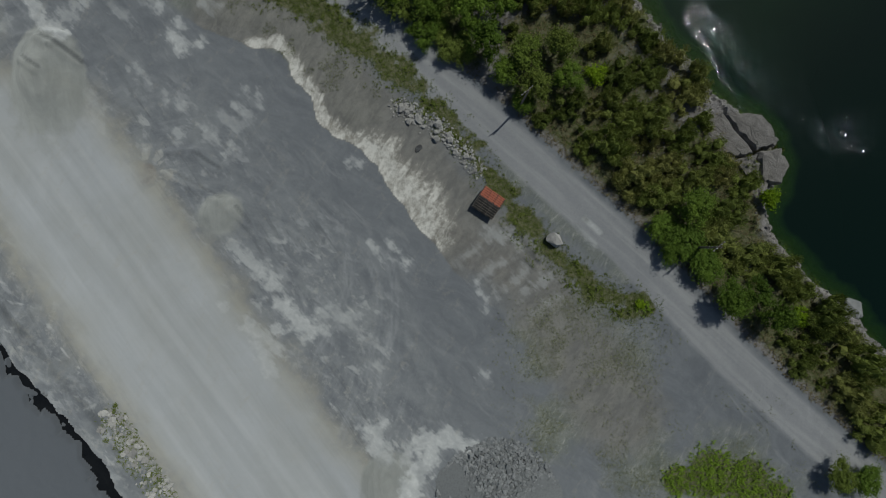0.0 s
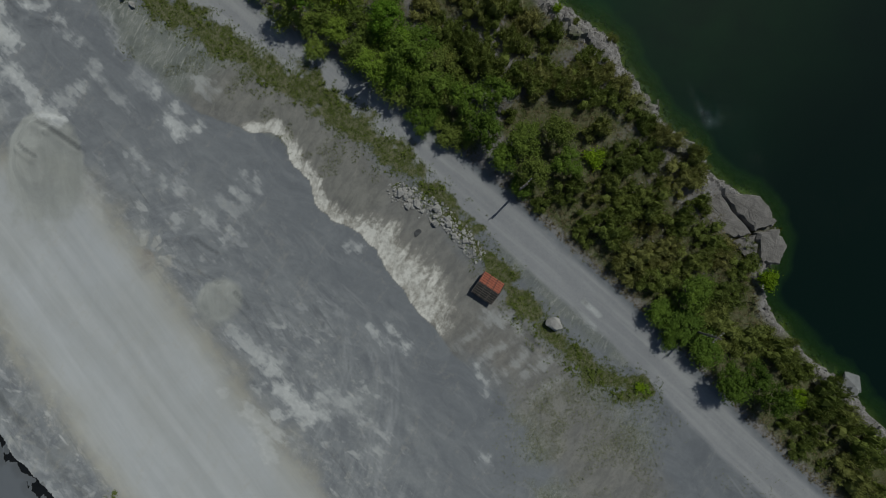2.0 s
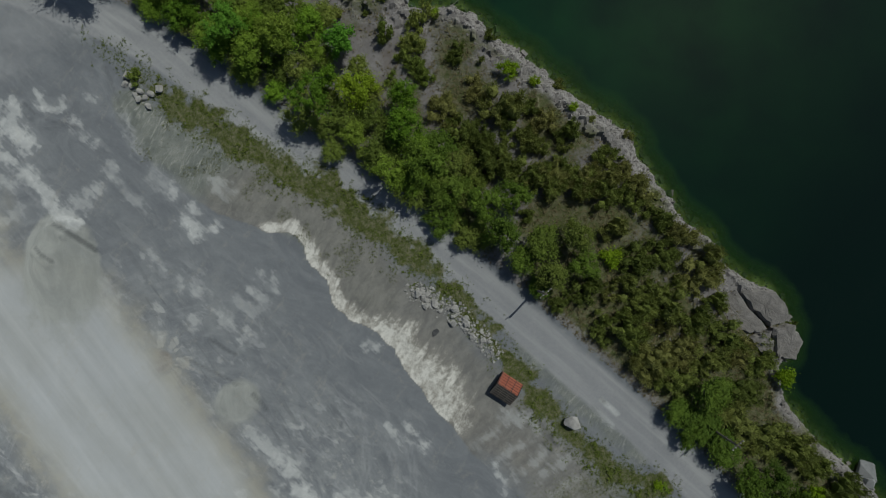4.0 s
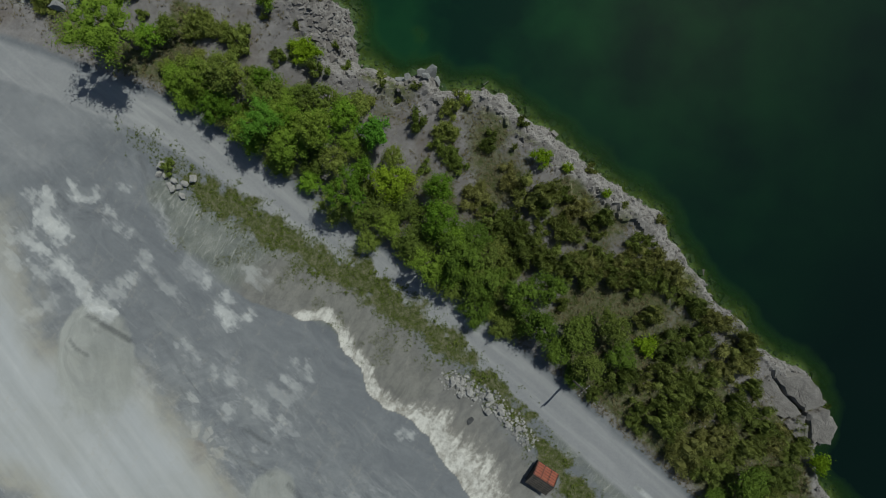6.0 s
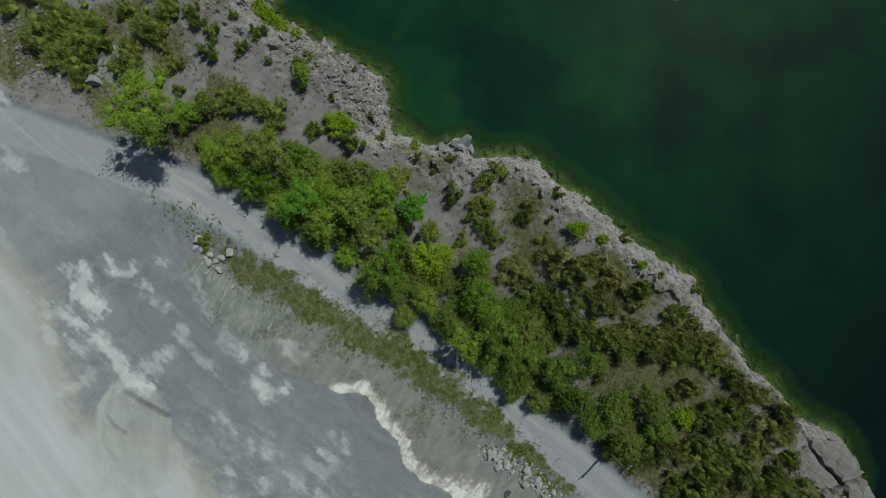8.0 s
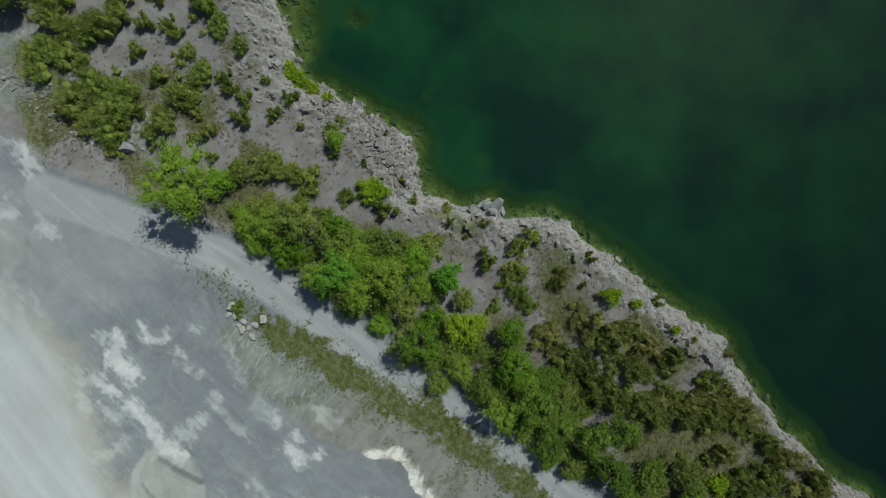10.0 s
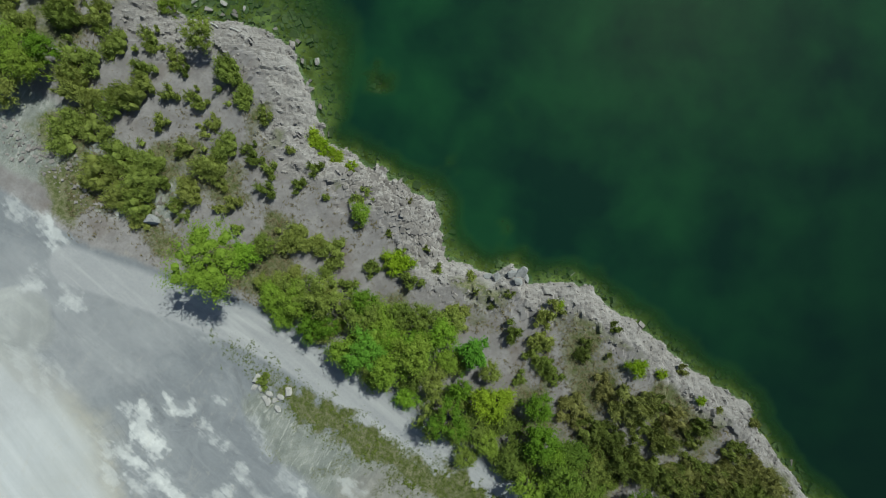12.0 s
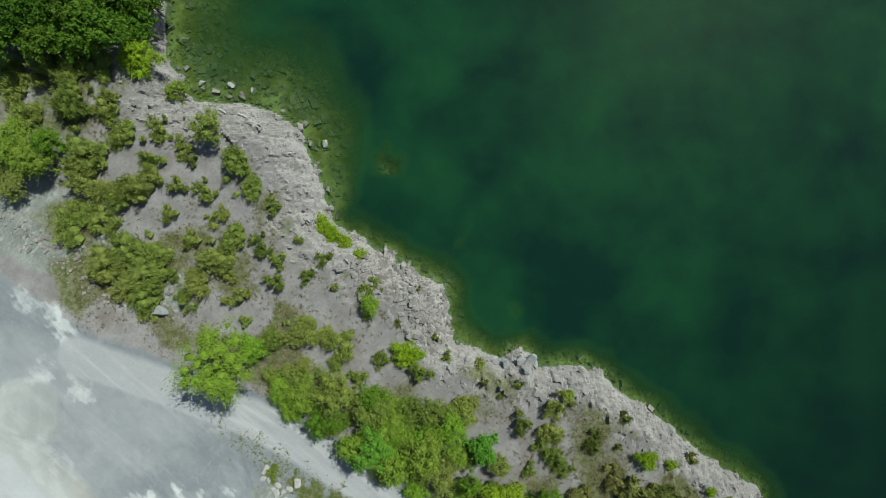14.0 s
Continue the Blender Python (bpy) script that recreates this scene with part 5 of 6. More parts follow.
        tree.matrix_basis = pose(x, y, height_at(x, y) - 0.1)
        tagged(tree, group="lime trees")
    kinds = [(4.0, broad_tree("round_tree", 330, 4.0, 4.2, 0.2, BRIGHT_LEAF, "round tree with fresh bright green leaves"))]
    copy_set(kinds, BRIGHT, 1.05, "", 0.1, 14)
    kinds = [(w, broad_tree("tall_tree", 340 + k, w, h, 0.28, SHADED_LEAF, "tall leafy tree at the lake's corner, its green darkened for shade", 0.5)) for k, (w, h) in enumerate([(7.0, 7.5), (9.0, 8.5)])]
    for k in kinds:
        tagged(k[1], group="tall trees at the corner")
    copy_set(kinds, TALL, 1.05, "tall trees at the corner", 0.1, 15)
    shade = broad_tree("shade_tree", 356, 12.2, 10.8, 0.15, GREEN_LEAF, "large open-crowned green tree at the lane's bend", 1.1, base=0.58, share=0.72)
    shade.matrix_basis = pose(-47.8, 65.2, height_at(-47.8, 65.2) - 0.1)
    for seed, x, y, wide, tall, kind in ((361, -29.2, 53.5, 6.4, 8.2, BRIGHT_LEAF), (362, -18.9, 44.3, 6.4, 8.2, GREEN_LEAF), (363, -8.6, 35.3, 5.4, 6.4, GREEN_LEAF)):
        tree = broad_tree("lane_tree", seed, wide, tall, 0.15, kind, "bright green leafy tree leaning over the gravel lane", 1.2, base=0.62, share=0.6)
        tree.matrix_basis = pose(x, y, height_at(x, y) - 0.1)
        tagged(tree, group="lane trees")


plant_all()


# ---- stones ----
def stone_bm(seed, size=(1, 1, 1), points=15):
    """A broken, angular boulder: the hull of a few points on a lumpy ball, its edges worn."""
    rng = np.random.default_rng(seed)
    bm = bmesh.new()
    for k in range(points):
        v = rng.normal(0, 1, 3)
        v = v / np.abs(v).max() ** 0.45 / np.linalg.norm(v) ** 0.55 * rng.uniform(0.62, 0.86)
        bm.verts.new((v[0] * size[0], v[1] * size[1], v[2] * size[2]))
    hull = bmesh.ops.convex_hull(bm, input=bm.verts)
    loose = {g for g in hull["geom_interior"] + hull["geom_unused"] if isinstance(g, bmesh.types.BMVert)}
    bmesh.ops.delete(bm, geom=list(loose), context="VERTS")
    bmesh.ops.bevel(bm, geom=bm.edges[:], offset=0.014, affect="EDGES")
    bmesh.ops.recalc_face_normals(bm, faces=bm.faces)
    return bm


def boulders(name, material, label, places, group, seed, lift=0.26):
    """Separate stones: (x, y, width)."""
    rng = np.random.default_rng(seed)
    meshes = [bake(name, stone_bm(seed + k, (0.8, 0.66, 0.6)), material) for k in range(5)]
    for k, (x, y, d) in enumerate(places):
        ob = new(name, meshes[k % 5])
        z = height_at(x, y)
        ob.matrix_basis = Matrix.LocRotScale((x, y, z + lift * d), Euler((rng.uniform(-0.3, 0.3), rng.uniform(-0.3, 0.3), rng.uniform(0, 6.28))), (d, d, d * rng.uniform(0.8, 1.1)))
        tagged(ob, label, "boulder", group)


def rubble(name, material, label, count, pick, low, high, seed, category="rubble", parent=None):
    """Many small stones in one mesh. pick(rng, n) gives x, y, z."""
    rng = np.random.default_rng(seed)
    x, y, z = pick(rng, count)
    n = len(x)
    corner = np.array([(a, b, c) for a in (-1, 1) for b in (-1, 1) for c in (-1, 1)], float) * 0.5
    faces = np.array([(0, 1, 3, 2), (4, 6, 7, 5), (0, 4, 5, 1), (2, 3, 7, 6), (0, 2, 6, 4), (1, 5, 7, 3)])
    size = low * (high / low) ** (rng.uniform(0, 1, n) ** 2.2)
    shape = corner[None] * rng.uniform(0.55, 1.15, (n, 8, 1)) * (size[:, None] * rng.uniform(0.6, 1.2, (n, 3)))[:, None]
    a, b = rng.uniform(0, 6.28, n), rng.uniform(-0.6, 0.6, n)
    ca, sa, cb, sb = np.cos(a)[:, None], np.sin(a)[:, None], np.cos(b)[:, None], np.sin(b)[:, None]
    sx, sz = shape[..., 0] * cb + shape[..., 2] * sb, -shape[..., 0] * sb + shape[..., 2] * cb
    verts = np.stack([sx * ca - shape[..., 1] * sa + x[:, None], sx * sa + shape[..., 1] * ca + y[:, None], sz * 0.75 + (z + 0.12 * size)[:, None]], -1)
    quads = (faces[None] + 8 * np.arange(n)[:, None, None]).reshape(-1, 4)
    ob = new(name, raw_mesh(name, verts.reshape(-1, 3).tolist(), quads.tolist(), material))
    if parent:
        ob.parent = parent
    return tagged(ob, label, "" if parent else category, kind="stuff")


def scatter(keep, box, lift=0.0):
    """A picker of ground places where keep(info, x, y, rng) is true."""

    def pick(rng, count):
        x, y = rng.uniform(box[0], box[1], count), rng.uniform(box[2], box[3], count)
        info = land(x, y)
        ok = keep(info, x, y, rng)
        return x[ok], y[ok], info["z"][ok] + lift

    return pick


def near_line(points, radius):
    def keep(info, x, y, rng):
        return chain(x, y, points) < radius * rng.uniform(0, 1, len(x)) ** 0.7

    return keep


rubble("shore_rubble", RUBBLE, "broken pale limestone rubble along the lake shore", 60000,
       scatter(lambda i, x, y, rng: (i["signed"] > -0.6) & (i["signed"] < i["wide"] + 1.0) & (rng.uniform(0, 1, len(x)) < 0.9), (-64, 62, -16, 116)), 0.10, 0.5, 21)
rubble("lakebed_stones", RUBBLE, "greenish stones lying under shallow lake water", 32000,
       scatter(lambda i, x, y, rng: (i["signed"] < -0.3) & (i["signed"] > -2.2 - 7 * ease(y, 84, 97) * ease(-x, 26, 40)), (-64, 62, -16, 116)), 0.25, 1.1, 22)
rubble("shelf_slabs", RUBBLE, "pale flat slabs lying under the shallows", 9000,
       scatter(lambda i, x, y, rng: (i["signed"] < -2.0) & (i["signed"] > -10.5) & (rough(x, y, 4, 93, 3) > -0.15), (-58, -24, 86, 110), -0.3), 0.3, 1.3, 29)
boulders("boulder", LIMESTONE, "pale grey limestone boulder beside the gravel lane", [(15.1, 1.3, 2.0)], "", 36)
boulders("shore_boulder", GREY_STONE, "rough grey boulder at the lake's edge", [(60.8, -9.0, 3.6), (58.6, -9.6, 2.0), (-8.0, 62.2, 1.9), (-9.1, 62.3, 1.4), (-7.2, 61.4, 1.5), (-6.2, 61.2, 1.2), (-8.6, 61.3, 1.1), (-11.2, 61.6, 1.4), (-12.6, 61.8, 1.3), (-58.1, 70.6, 1.9)], "boulders at the shore", 41)
boulders("sunken_boulder", LIMESTONE, "large pale boulder under the lake water", [(-10.7, 65.8, 2.2), (-10.6, 63.9, 1.4)], "sunken boulders", 51, -0.12)
boulders("shallows_boulder", LIMESTONE, "pale flat stone breaking the shallow water", [(-37.2, 94.4, 1.3), (-53.3, 106.2, 1.1), (-50.8, 103.2, 1.2), (-47.6, 102.4, 1.0), (-55.0, 103.6, 1.0)], "stones in the shallows", 53)
rng = np.random.default_rng(8)
lane_rocks = []
for k in range(64):
    s = rng.uniform(0, 1) ** 1.5
    lane_rocks.append((-5.6 + 9.6 * s + rng.normal(0, 0.6), 19.6 - 7.6 * s + rng.normal(0, 0.6), 0.28 + 0.85 * rng.uniform(0, 1) ** 3))
boulders("lane_rock", LIMESTONE, "pale broken rock dumped on the weedy verge", lane_rocks, "rocks on the verge", 61)
boulders("dark_rock", DARK_STONE, "small dark rock on the dusty bank", [(-3.3, 13.7, 0.9)], "", 66)
boulders("stone_block", LIMESTONE, "squared pale stone block at the yard's corner",
         [(-40.4, 47.1, 1.15), (-42.2, 46.0, 0.8), (-43.1, 45.8, 0.9), (-42.9, 46.9, 0.8), (-44.0, 47.6, 0.7), (-44.6, 49.0, 1.2), (-43.6, 46.4, 0.7), (-41.8, 44.9, 0.9), (-44.9, 47.9, 0.8), (-41.4, 46.5, 0.9)], "stone blocks", 71)
rubble("verge_rubble", PALE_RUBBLE, "pale stone chips scattered on the weedy verge", 5200, scatter(near_line([(-6.0, 19.4), (0.0, 16.2), (4.6, 11.0)], 1.6), (-9, 8, 8, 23)), 0.12, 0.5, 23)
rubble("bank_rubble", PALE_RUBBLE, "yellowish stones on the pond bank", 2400, scatter(near_line([(-45.0, -23.0), (-41.5, -28.5), (-36.0, -36.0)], 1.8), (-48, -33, -40, -20)), 0.18, 0.8, 24)
rubble("upper_rubble", RUBBLE, "pale rubble along the upper lane edge", 3200, scatter(near_line([(-59.0, 71.0), (-66.0, 74.0), (-72.0, 79.0), (-80.0, 84.0)], 3.4), (-84, -55, 66, 90)), 0.12, 0.6, 25)
rubble("headland_rubble", RUBBLE, "coarse broken rock on the low headland", 3000, scatter(near_line([(-22.0, 67.0), (-22.5, 71.0), (-25.0, 73.5), (-30.0, 76.0)], 3.6), (-34, -17, 62, 79)), 0.25, 1.0, 28)
rubble("plateau_stones", RUBBLE, "loose grey stones among the cedar bushes", 3000, scatter(near_line([(44.0, 12.0), (30.0, 22.0), (24.0, 18.0), (34.0, 8.0)], 4.0), (14, 48, 2, 30)), 0.12, 0.5, 26)


def slab(seed, outline, top, deep=3.2):
    """A flat-lying bed of rock with broken sides, from its outline."""
    rng = np.random.default_rng(seed)
    bm = bmesh.new()
    ring = []
    for (x1, y1), (x2, y2) in zip(outline, outline[1:] + outline[:1]):
        for s in (0, 0.2, 0.4, 0.6, 0.8):
            ring.append(Vector((x1 + (x2 - x1) * s + rng.normal(0, 0.12), y1 + (y2 - y1) * s + rng.normal(0, 0.12), 0)))
    mid = sum(ring, Vector()) / len(ring)
    ring = [mid + (p - mid) * 1.05 for p in ring]
    layers = []
    for scale_by, z in ((1.0, top - deep), (0.97, top - 0.5), (0.93, top - 0.06), (0.8, top), (0.62, top + 0.04), (0.42, top + 0.05), (0.2, top + 0.05)):
        layers.append([bm.verts.new(mid + (p - mid) * scale_by + Vector((rng.normal(0, 0.1), rng.normal(0, 0.1), z + rng.normal(0, 0.03)))) for p in ring])
    for low, up in zip(layers, layers[1:]):
        for k in range(len(ring)):
            bm.faces.new((low[k], low[(k + 1) % len(ring)], up[(k + 1) % len(ring)], up[k]))
    bm.faces.new(layers[-1])
    bmesh.ops.recalc_face_normals(bm, faces=bm.faces)
    tagged(new("rock_slab", bake("rock_slab", bm, HEADLAND)), "cracked flat slab of grey-brown limestone on the lake cliff", "rock slab", "slabs of the headland")


slab(90, [(38.9, 19.1), (44.0, 18.3), (46.2, 14.8), (43.6, 13.9), (41.0, 16.0)], -0.65)
slab(91, [(43.8, 13.3), (46.4, 13.8), (47.6, 11.7), (46.5, 9.0), (44.0, 9.4)], -0.65)
slab(92, [(35.3, 17.6), (38.4, 18.7), (42.8, 13.3), (40.1, 12.8), (36.6, 14.8)], -0.65)
slab(93, [(40.3, 12.3), (43.1, 12.8), (43.6, 9.6), (41.8, 10.0)], -0.65)


def mound(name, x, y, r, h, label, material=MOUND_DUST, flat=0.25, seed=1):
    bm = bmesh.new()
    bmesh.ops.create_grid(bm, x_segments=40, y_segments=40, size=1.25)
    ground = height_at(x, y)
    cut = []
    for v in bm.verts:
        a = math.atan2(v.co.y, v.co.x)
        d = v.co.length * (1 + 0.12 * math.sin(2 * a + seed) + 0.07 * math.sin(5 * a + 2 * seed))
        up = min(1.0, max(0.0, (1 - d) / (1 - flat)))
        z = h * up + 0.06 * noise.noise(Vector((v.co.x * 6, v.co.y * 6, seed))) * r * 0.35 * min(1, up * 4)
        v.co = Vector((v.co.x * r, v.co.y * r, z - (0.25 if d > 1.03 else 0.02)))
        if d > 1.25:
            cut.append(v)
    bmesh.ops.delete(bm, geom=cut, context="VERTS")
    ob = new(name, bake(name, bm, material, True))
    ob.location = (x, y, ground)
    return tagged(ob, label, "stockpile")


heap = tagged(new("gravel_pile"), "pile of crushed grey angular rock", "gravel pile")
heap.location = (7.4, -34.0, height_at(7.4, -34.0))
core = mound("core", 7.4, -34.0, 7.4, 3.2, "", CRUSHED, 0.1, 5)
core.parent, core.location = heap, (0, 0, 0)
del core["category"]


def on_heap(rng, count):
    a, d = rng.uniform(0, 6.28, count), 8.3 * np.sqrt(rng.uniform(0, 1, count))
    x, y = d * np.cos(a), d * np.sin(a)
    return x, y, 3.2 * np.clip((1 - d / 7.4) / 0.9, 0, 1)


rubble("loose_rock", CRUSHED, "", 6500, on_heap, 0.16, 0.62, 27, parent=heap)


# ---- weeds and grass ----
def tufts(name, label, count, keep, box, size, material, seed, blades=6):
    rng = np.random.default_rng(seed)
    x, y = rng.uniform(box[0], box[1], count), rng.uniform(box[2], box[3], count)
    info = land(x, y)
    ok = keep(info, x, y, rng)
    x, y, z = x[ok], y[ok], info["z"][ok]
    n = len(x)
    s = size * rng.uniform(0.5, 1.5, n) ** 1.3
    bx = np.repeat(x, blades) + rng.normal(0, 0.35, n * blades) * np.repeat(s, blades)
    by = np.repeat(y, blades) + rng.normal(0, 0.35, n * blades) * np.repeat(s, blades)
    centres = np.stack([bx, by, np.repeat(z + 0.35 * s, blades) * 1.0 + rng.uniform(-0.3, 0.3, n * blades) * np.repeat(s, blades)], -1)
    outward = np.stack([rng.normal(0, 0.5, n * blades), rng.normal(0, 0.5, n * blades), np.full(n * blades, 0.3)], -1)
    verts, faces = sprays(rng, centres, outward, 0.11, 3.0)
    verts = (verts - np.repeat(centres, 4, 0)) * np.repeat(np.repeat(s, blades), 4)[:, None] * 2.2 + np.repeat(centres, 4, 0)
    ob = new(name, raw_mesh(name, verts.tolist(), faces.tolist(), material))
    tagged(ob, label, "weeds", kind="stuff")


SHORE_SIDE = ROAD + [(-90.0, 70.0), (-90.0, 180.0), (200.0, 180.0), (70.0, -40.0)]


def undergrowth(info, x, y, rng):
    thick = rough(x, y, 7, 91, 3) + 1.1 * ease(x - 0.4 * y, -30, 10)
    return within(x, y, SHORE_SIDE) & (info["signed"] > info["wide"] + 1.0) & (chain(x, y, ROAD) > 3.3) & (thick > 0.32 + 0.45 * rng.normal(0, 1, len(x)))


tufts("verge_weeds", "dry green and brown weeds on the lane's verge", 100000, lambda i, x, y, rng: chain(x, y, VERGE) < 1.3 - 1.9 * rng.uniform(0, 1, len(x)) - 1.1 * rough(x, y, 1.3, 37, 3), (-52, 30, -12, 56), 0.15, WEED_LEAF, 81, 5)
tufts("verge_clumps", "low dark green weed clumps on the lane's verge", 9000, lambda i, x, y, rng: (chain(x, y, VERGE) < 0.5 - 1.2 * rng.uniform(0, 1, len(x))) & (rough(x, y, 2.0, 43, 3) > 0.25), (-52, 30, -12, 56), 0.30, WEED_LEAF, 88, 16)
tufts("pale_weeds", "sparse weeds on the dusty bank", 60000, lambda i, x, y, rng: (chain(x, y, WEEDS) < 0.7 * rng.normal(0, 1, len(x))) & (rough(x, y, 3, 95, 3) > 0.62), (-50, -4, 14, 50), 0.10, PALE_LEAF, 82, 5)
tufts("meadow_grass", "rough grass and weeds at the yard's edge", 60000, lambda i, x, y, rng: (spots(*wander(x, y), MEADOW) < 0.45 * rng.normal(0, 1, len(x))) & (rough(x, y, 4, 97, 3) > 0.05), (6, 60, -44, 0), 0.11, PALE_LEAF, 83, 5)
tufts("lush_grass", "lush bright green plants in a hollow", 40000, lambda i, x, y, rng: spots(x, y, LUSH) < 0.25 * rng.normal(0, 1, len(x)), (-46, 50, -38, -6), 0.30, GREEN_LEAF, 84)
tufts("lane_grass", "dry grass along the lane's shore side", 60000, lambda i, x, y, rng: within(x, y, SHORE_SIDE) & (np.abs(chain(x, y, ROAD) - 4.6) < 1.5 * rng.uniform(0, 1, len(x))) & (rough(x, y, 3, 99, 3) > -0.1), (-60, 62, -34, 70), 0.15, WEED_LEAF, 86, 5)
tufts("undergrowth", "low dry brown brush between the bushes", 240000, undergrowth, (-70, 62, -34, 118), 0.23, BRUSH_LEAF, 85, 4)


tufts("bank_weeds", "yellowish weeds on the stony pond bank", 5000, near_line([(-45.0, -23.0), (-41.5, -28.5), (-36.0, -36.0)], 2.0), (-48, -33, -40, -20), 0.24, WEED_LEAF, 87, 5)


# ---- poles and the shed ----
def utility_pole(x, y, tall):
    root = tagged(new("utility_pole"), "weathered wooden utility pole with a crossarm", "utility pole", "utility poles")
    bm = bmesh.new()
    tube(bm, (0, 0, -0.5), (0, 0, tall), 0.17, 0.11, 10)
    part("pole", bm, POLE_WOOD, root)
    bm = bmesh.new()
    bmesh.ops.create_cube(bm, size=1, matrix=Matrix.Translation((0, 0.14, tall - 0.5)) @ Matrix.Diagonal((1.9, 0.1, 0.13, 1)))
    bmesh.ops.bevel(bm, geom=bm.edges[:], offset=0.012, affect="EDGES")
    part("crossarm", bm, POLE_WOOD, root)
    for k in (-0.85, -0.4, 0.4, 0.85):
        bm = bmesh.new()
        tube(bm, (k, 0.14, tall - 0.44), (k, 0.14, tall - 0.30), 0.035, 0.05, 8)
        tube(bm, (k, 0.14, tall - 0.30), (k, 0.14, tall - 0.22), 0.06, 0.035, 8)
        part("insulator", bm, PORCELAIN, root, "white porcelain insulator")
    for k in range(7):
        bm = bmesh.new()
        side = 1 if k % 2 else -1
        z = tall - 1.0 - 0.45 * k
        tube(bm, (0.1 * side, 0, z), (0.34 * side, 0, z + 0.02), 0.02, 0.02, 6)
        part("step_bolt", bm, STEEL, root, "pale steel climbing step")
    root.matrix_basis = pose(x, y, height_at(x, y), 0, 0, 40)


utility_pole(10.4, 19.3, 7.4)
utility_pole(34.0, 0.2, 7.4)


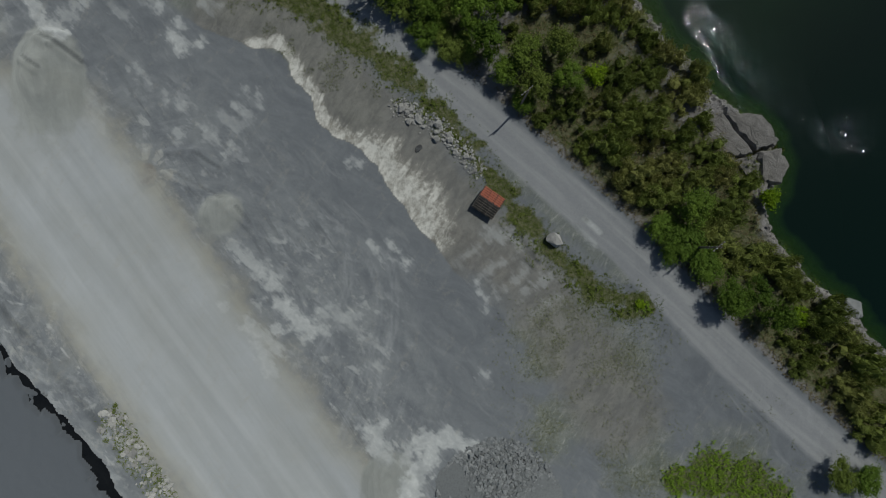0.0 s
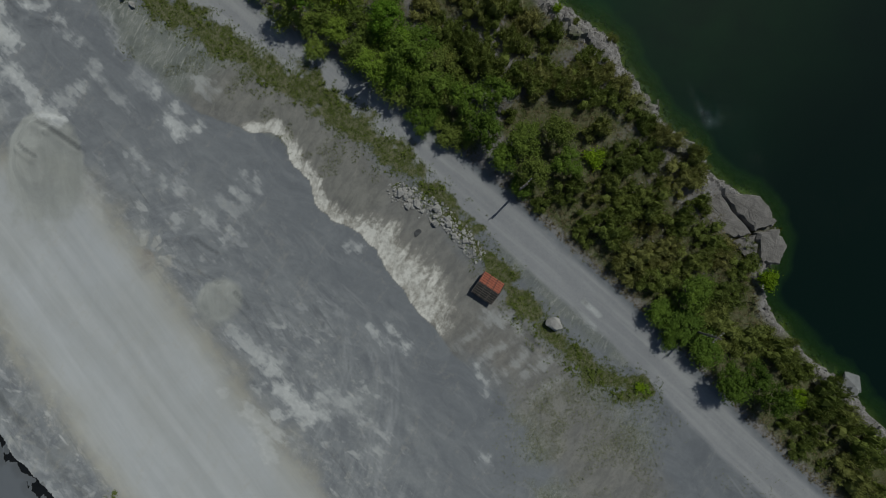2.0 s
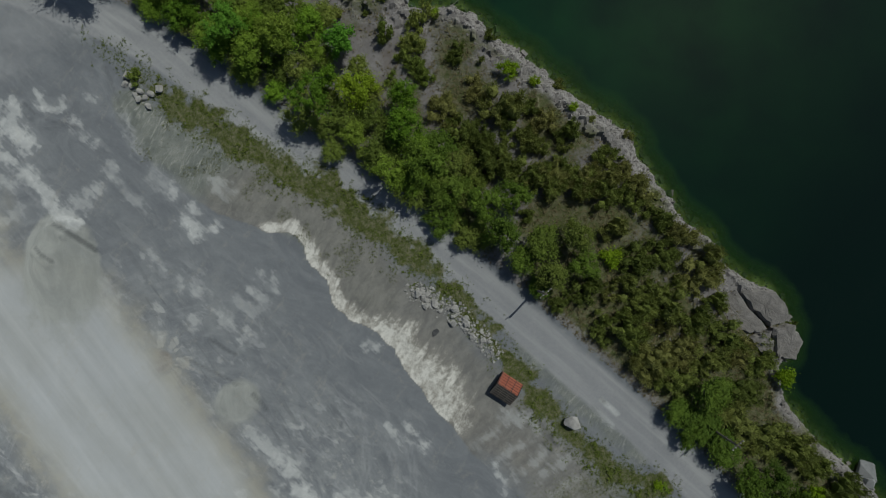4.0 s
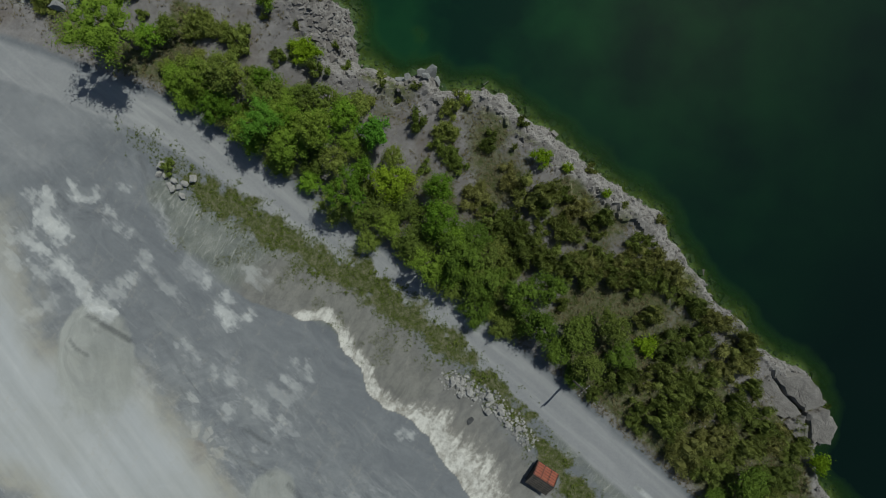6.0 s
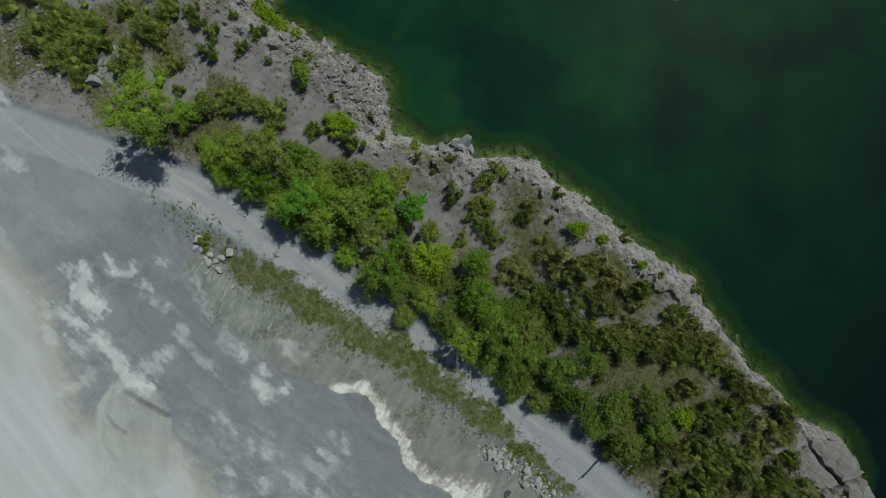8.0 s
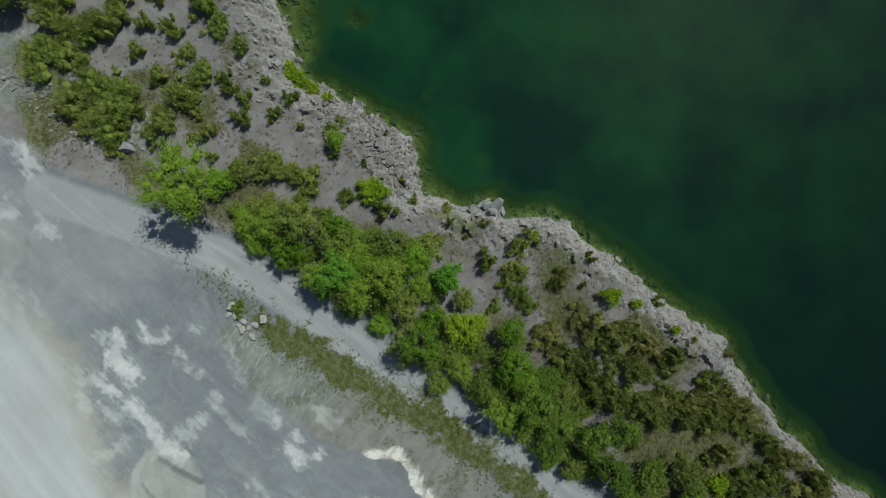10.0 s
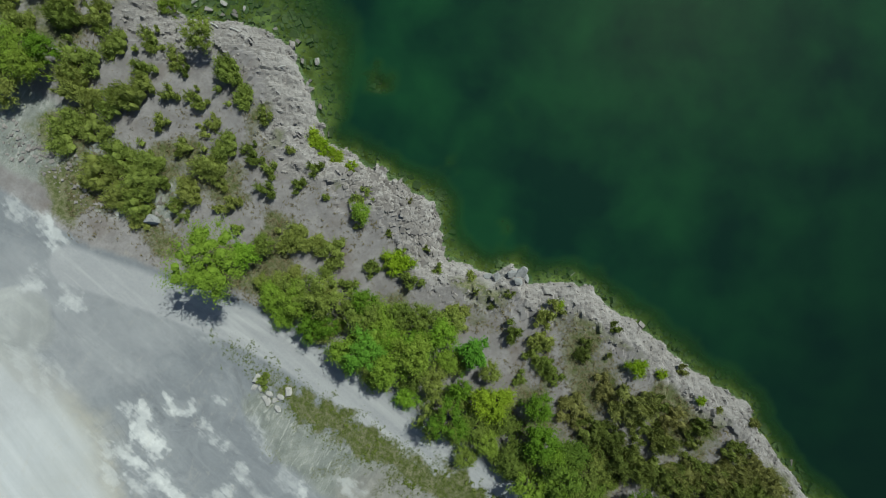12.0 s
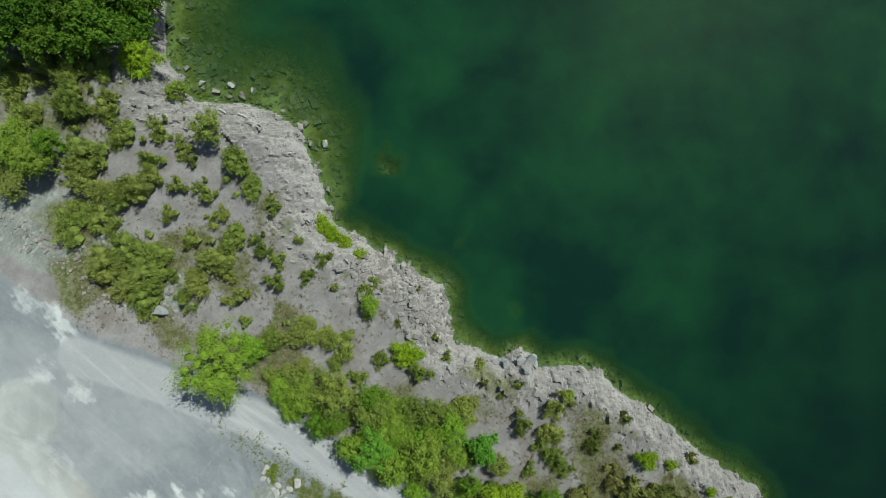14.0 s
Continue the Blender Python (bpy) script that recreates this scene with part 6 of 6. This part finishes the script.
def shed(x, y, turn):
    """A small shed with a ribbed two-tone gable roof; its ridge runs along local x."""
    root = tagged(new("shed"), "small shed with ribbed red and charcoal gable roof", "shed")
    long, half, eave, ridge = 3.3, 1.65, 1.1, 2.0
    bm = bmesh.new()
    for s in (-1, 1):
        bmesh.ops.create_cube(bm, size=1, matrix=Matrix.Translation((0, s * (half - 0.2), eave / 2 - 0.1)) @ Matrix.Diagonal((long - 0.3, 0.08, eave + 0.2, 1)))
    part("side_wall", bm, BLACK_TIN, root)
    for s in (-1, 1):
        bm = bmesh.new()
        ys = half - 0.24
        loop = [(-ys, -0.2), (ys, -0.2), (ys, eave), (0, ridge - 0.1), (-ys, eave)]
        a = [bm.verts.new((s * (long / 2 - 0.2), v, z)) for v, z in loop]
        b = [bm.verts.new((s * (long / 2 - 0.28), v, z)) for v, z in loop]
        bm.faces.new(a)
        bm.faces.new(b[::-1])
        for k in range(5):
            bm.faces.new((a[k], b[k], b[(k + 1) % 5], a[(k + 1) % 5]))
        bmesh.ops.recalc_face_normals(bm, faces=bm.faces)
        part("gable_wall", bm, BLACK_TIN, root)
    for s, material, label in ((1, RED_TIN, "ribbed red roof slope"), (-1, BLACK_TIN, "ribbed charcoal roof slope")):
        bm = bmesh.new()
        n = 24
        rows = []
        for k in range(n + 1):
            u = -long / 2 + long * k / n
            rise = 0.05 if k % 4 in (1, 2) else 0.0
            rows.append([bm.verts.new((u, s * q * half, ridge - (ridge - eave) * q + rise + lift)) for q in (0.0, 0.5, 1.0) for lift in (0.0, -0.05)])
        for a, b in zip(rows, rows[1:]):
            for i, j in ((0, 2), (2, 4), (3, 1), (5, 3), (4, 5), (1, 0)):
                bm.faces.new((a[i], b[i], b[j], a[j]))
        for end in (rows[0], rows[-1]):
            bm.faces.new((end[0], end[2], end[3], end[1]))
            bm.faces.new((end[2], end[4], end[5], end[3]))
        bmesh.ops.recalc_face_normals(bm, faces=bm.faces)
        slope = part("roof_slope", bm, material, root, label)
        for k in range(5):
            bm = bmesh.new()
            q = 0.12 + 0.19 * k
            bmesh.ops.create_cube(bm, size=1, matrix=Matrix.Translation((0, s * q * half, ridge - (ridge - eave) * q + 0.07)) @ Matrix.Diagonal((long, 0.06, 0.05, 1)))
            part("batten", bm, POLE_WOOD if s < 0 else BLACK_TIN, slope, "weathered batten" if s < 0 else "dark batten")
        for k in (-0.48, -0.16, 0.16, 0.48):
            bm = bmesh.new()
            fall = math.atan2(ridge - eave, half)
            bmesh.ops.create_cube(bm, size=1, matrix=Matrix.Translation((k * long, s * half / 2, (ridge + eave) / 2 + 0.11)) @ Matrix.Rotation(-s * fall, 4, "X") @ Matrix.Diagonal((0.07, half / math.cos(fall), 0.04, 1)))
            part("cross_batten", bm, POLE_WOOD if s < 0 else BLACK_TIN, slope)
    bm = bmesh.new()
    bmesh.ops.create_cube(bm, size=1, matrix=Matrix.Translation((0, 0, ridge + 0.05)) @ Matrix.Diagonal((long + 0.06, 0.22, 0.05, 1)))
    bmesh.ops.bevel(bm, geom=bm.edges[:], offset=0.02, affect="EDGES")
    part("ridge_cap", bm, BLACK_TIN, root, "dark ridge cap")
    root.matrix_basis = pose(x, y, height_at(x, y), 0, 0, turn)


shed(6.1, 6.2, -34)

# ---- the silt pond ----
bm = bmesh.new()
ring = [bm.verts.new((px, py, -1.15)) for px, py in POND_EDGE]
bm.faces.new(ring)
bmesh.ops.triangulate(bm, faces=bm.faces)
tagged(new("pond_water", bake("pond_water", bm, plain_material("black pond water", (0.008, 0.009, 0.01), (0.014, 0.015, 0.016), 0.4, 0.08, 0, 0.1))), "black standing water between bank and silt", "water", kind="structure")


# ---- driftwood ----
def driftwood(x, y, long, turn, seed):
    """A bleached log with a bend and a broken branch."""
    rng = np.random.default_rng(seed)
    bm = bmesh.new()
    spots_along = [(-0.5 * long, 0.0, 0.10), (-0.1 * long, 0.06 * long, 0.12), (0.25 * long, 0.03 * long, 0.10), (0.5 * long, -0.05 * long, 0.05)]
    for (u1, v1, r1), (u2, v2, r2) in zip(spots_along, spots_along[1:]):
        tube(bm, (u1, v1, 0.12), (u2, v2, 0.12 + rng.uniform(-0.03, 0.05)), r1, r2, 7)
    tube(bm, (0.1 * long, 0.04 * long, 0.12), (0.3 * long, 0.2 * long, 0.3), 0.05, 0.025, 5)
    ob = new("driftwood", bake("driftwood", bm, DRIFTWOOD))
    ob.matrix_basis = pose(x, y, max(height_at(x, y), WATER) + 0.05, 0, 0, turn)
    tagged(ob, "bleached grey driftwood log on the stony shore", "driftwood", "driftwood on the shore")


for k, (x, y, long, turn) in enumerate(((-47.6, 97.6, 2.2, -30), (-50.6, 98.4, 1.6, -35), (-41.6, 92.2, 1.8, 20), (-24.6, 73.0, 1.6, -20), (-33.6, 79.4, 1.3, -40))):
    driftwood(x, y, long, turn, 900 + k)
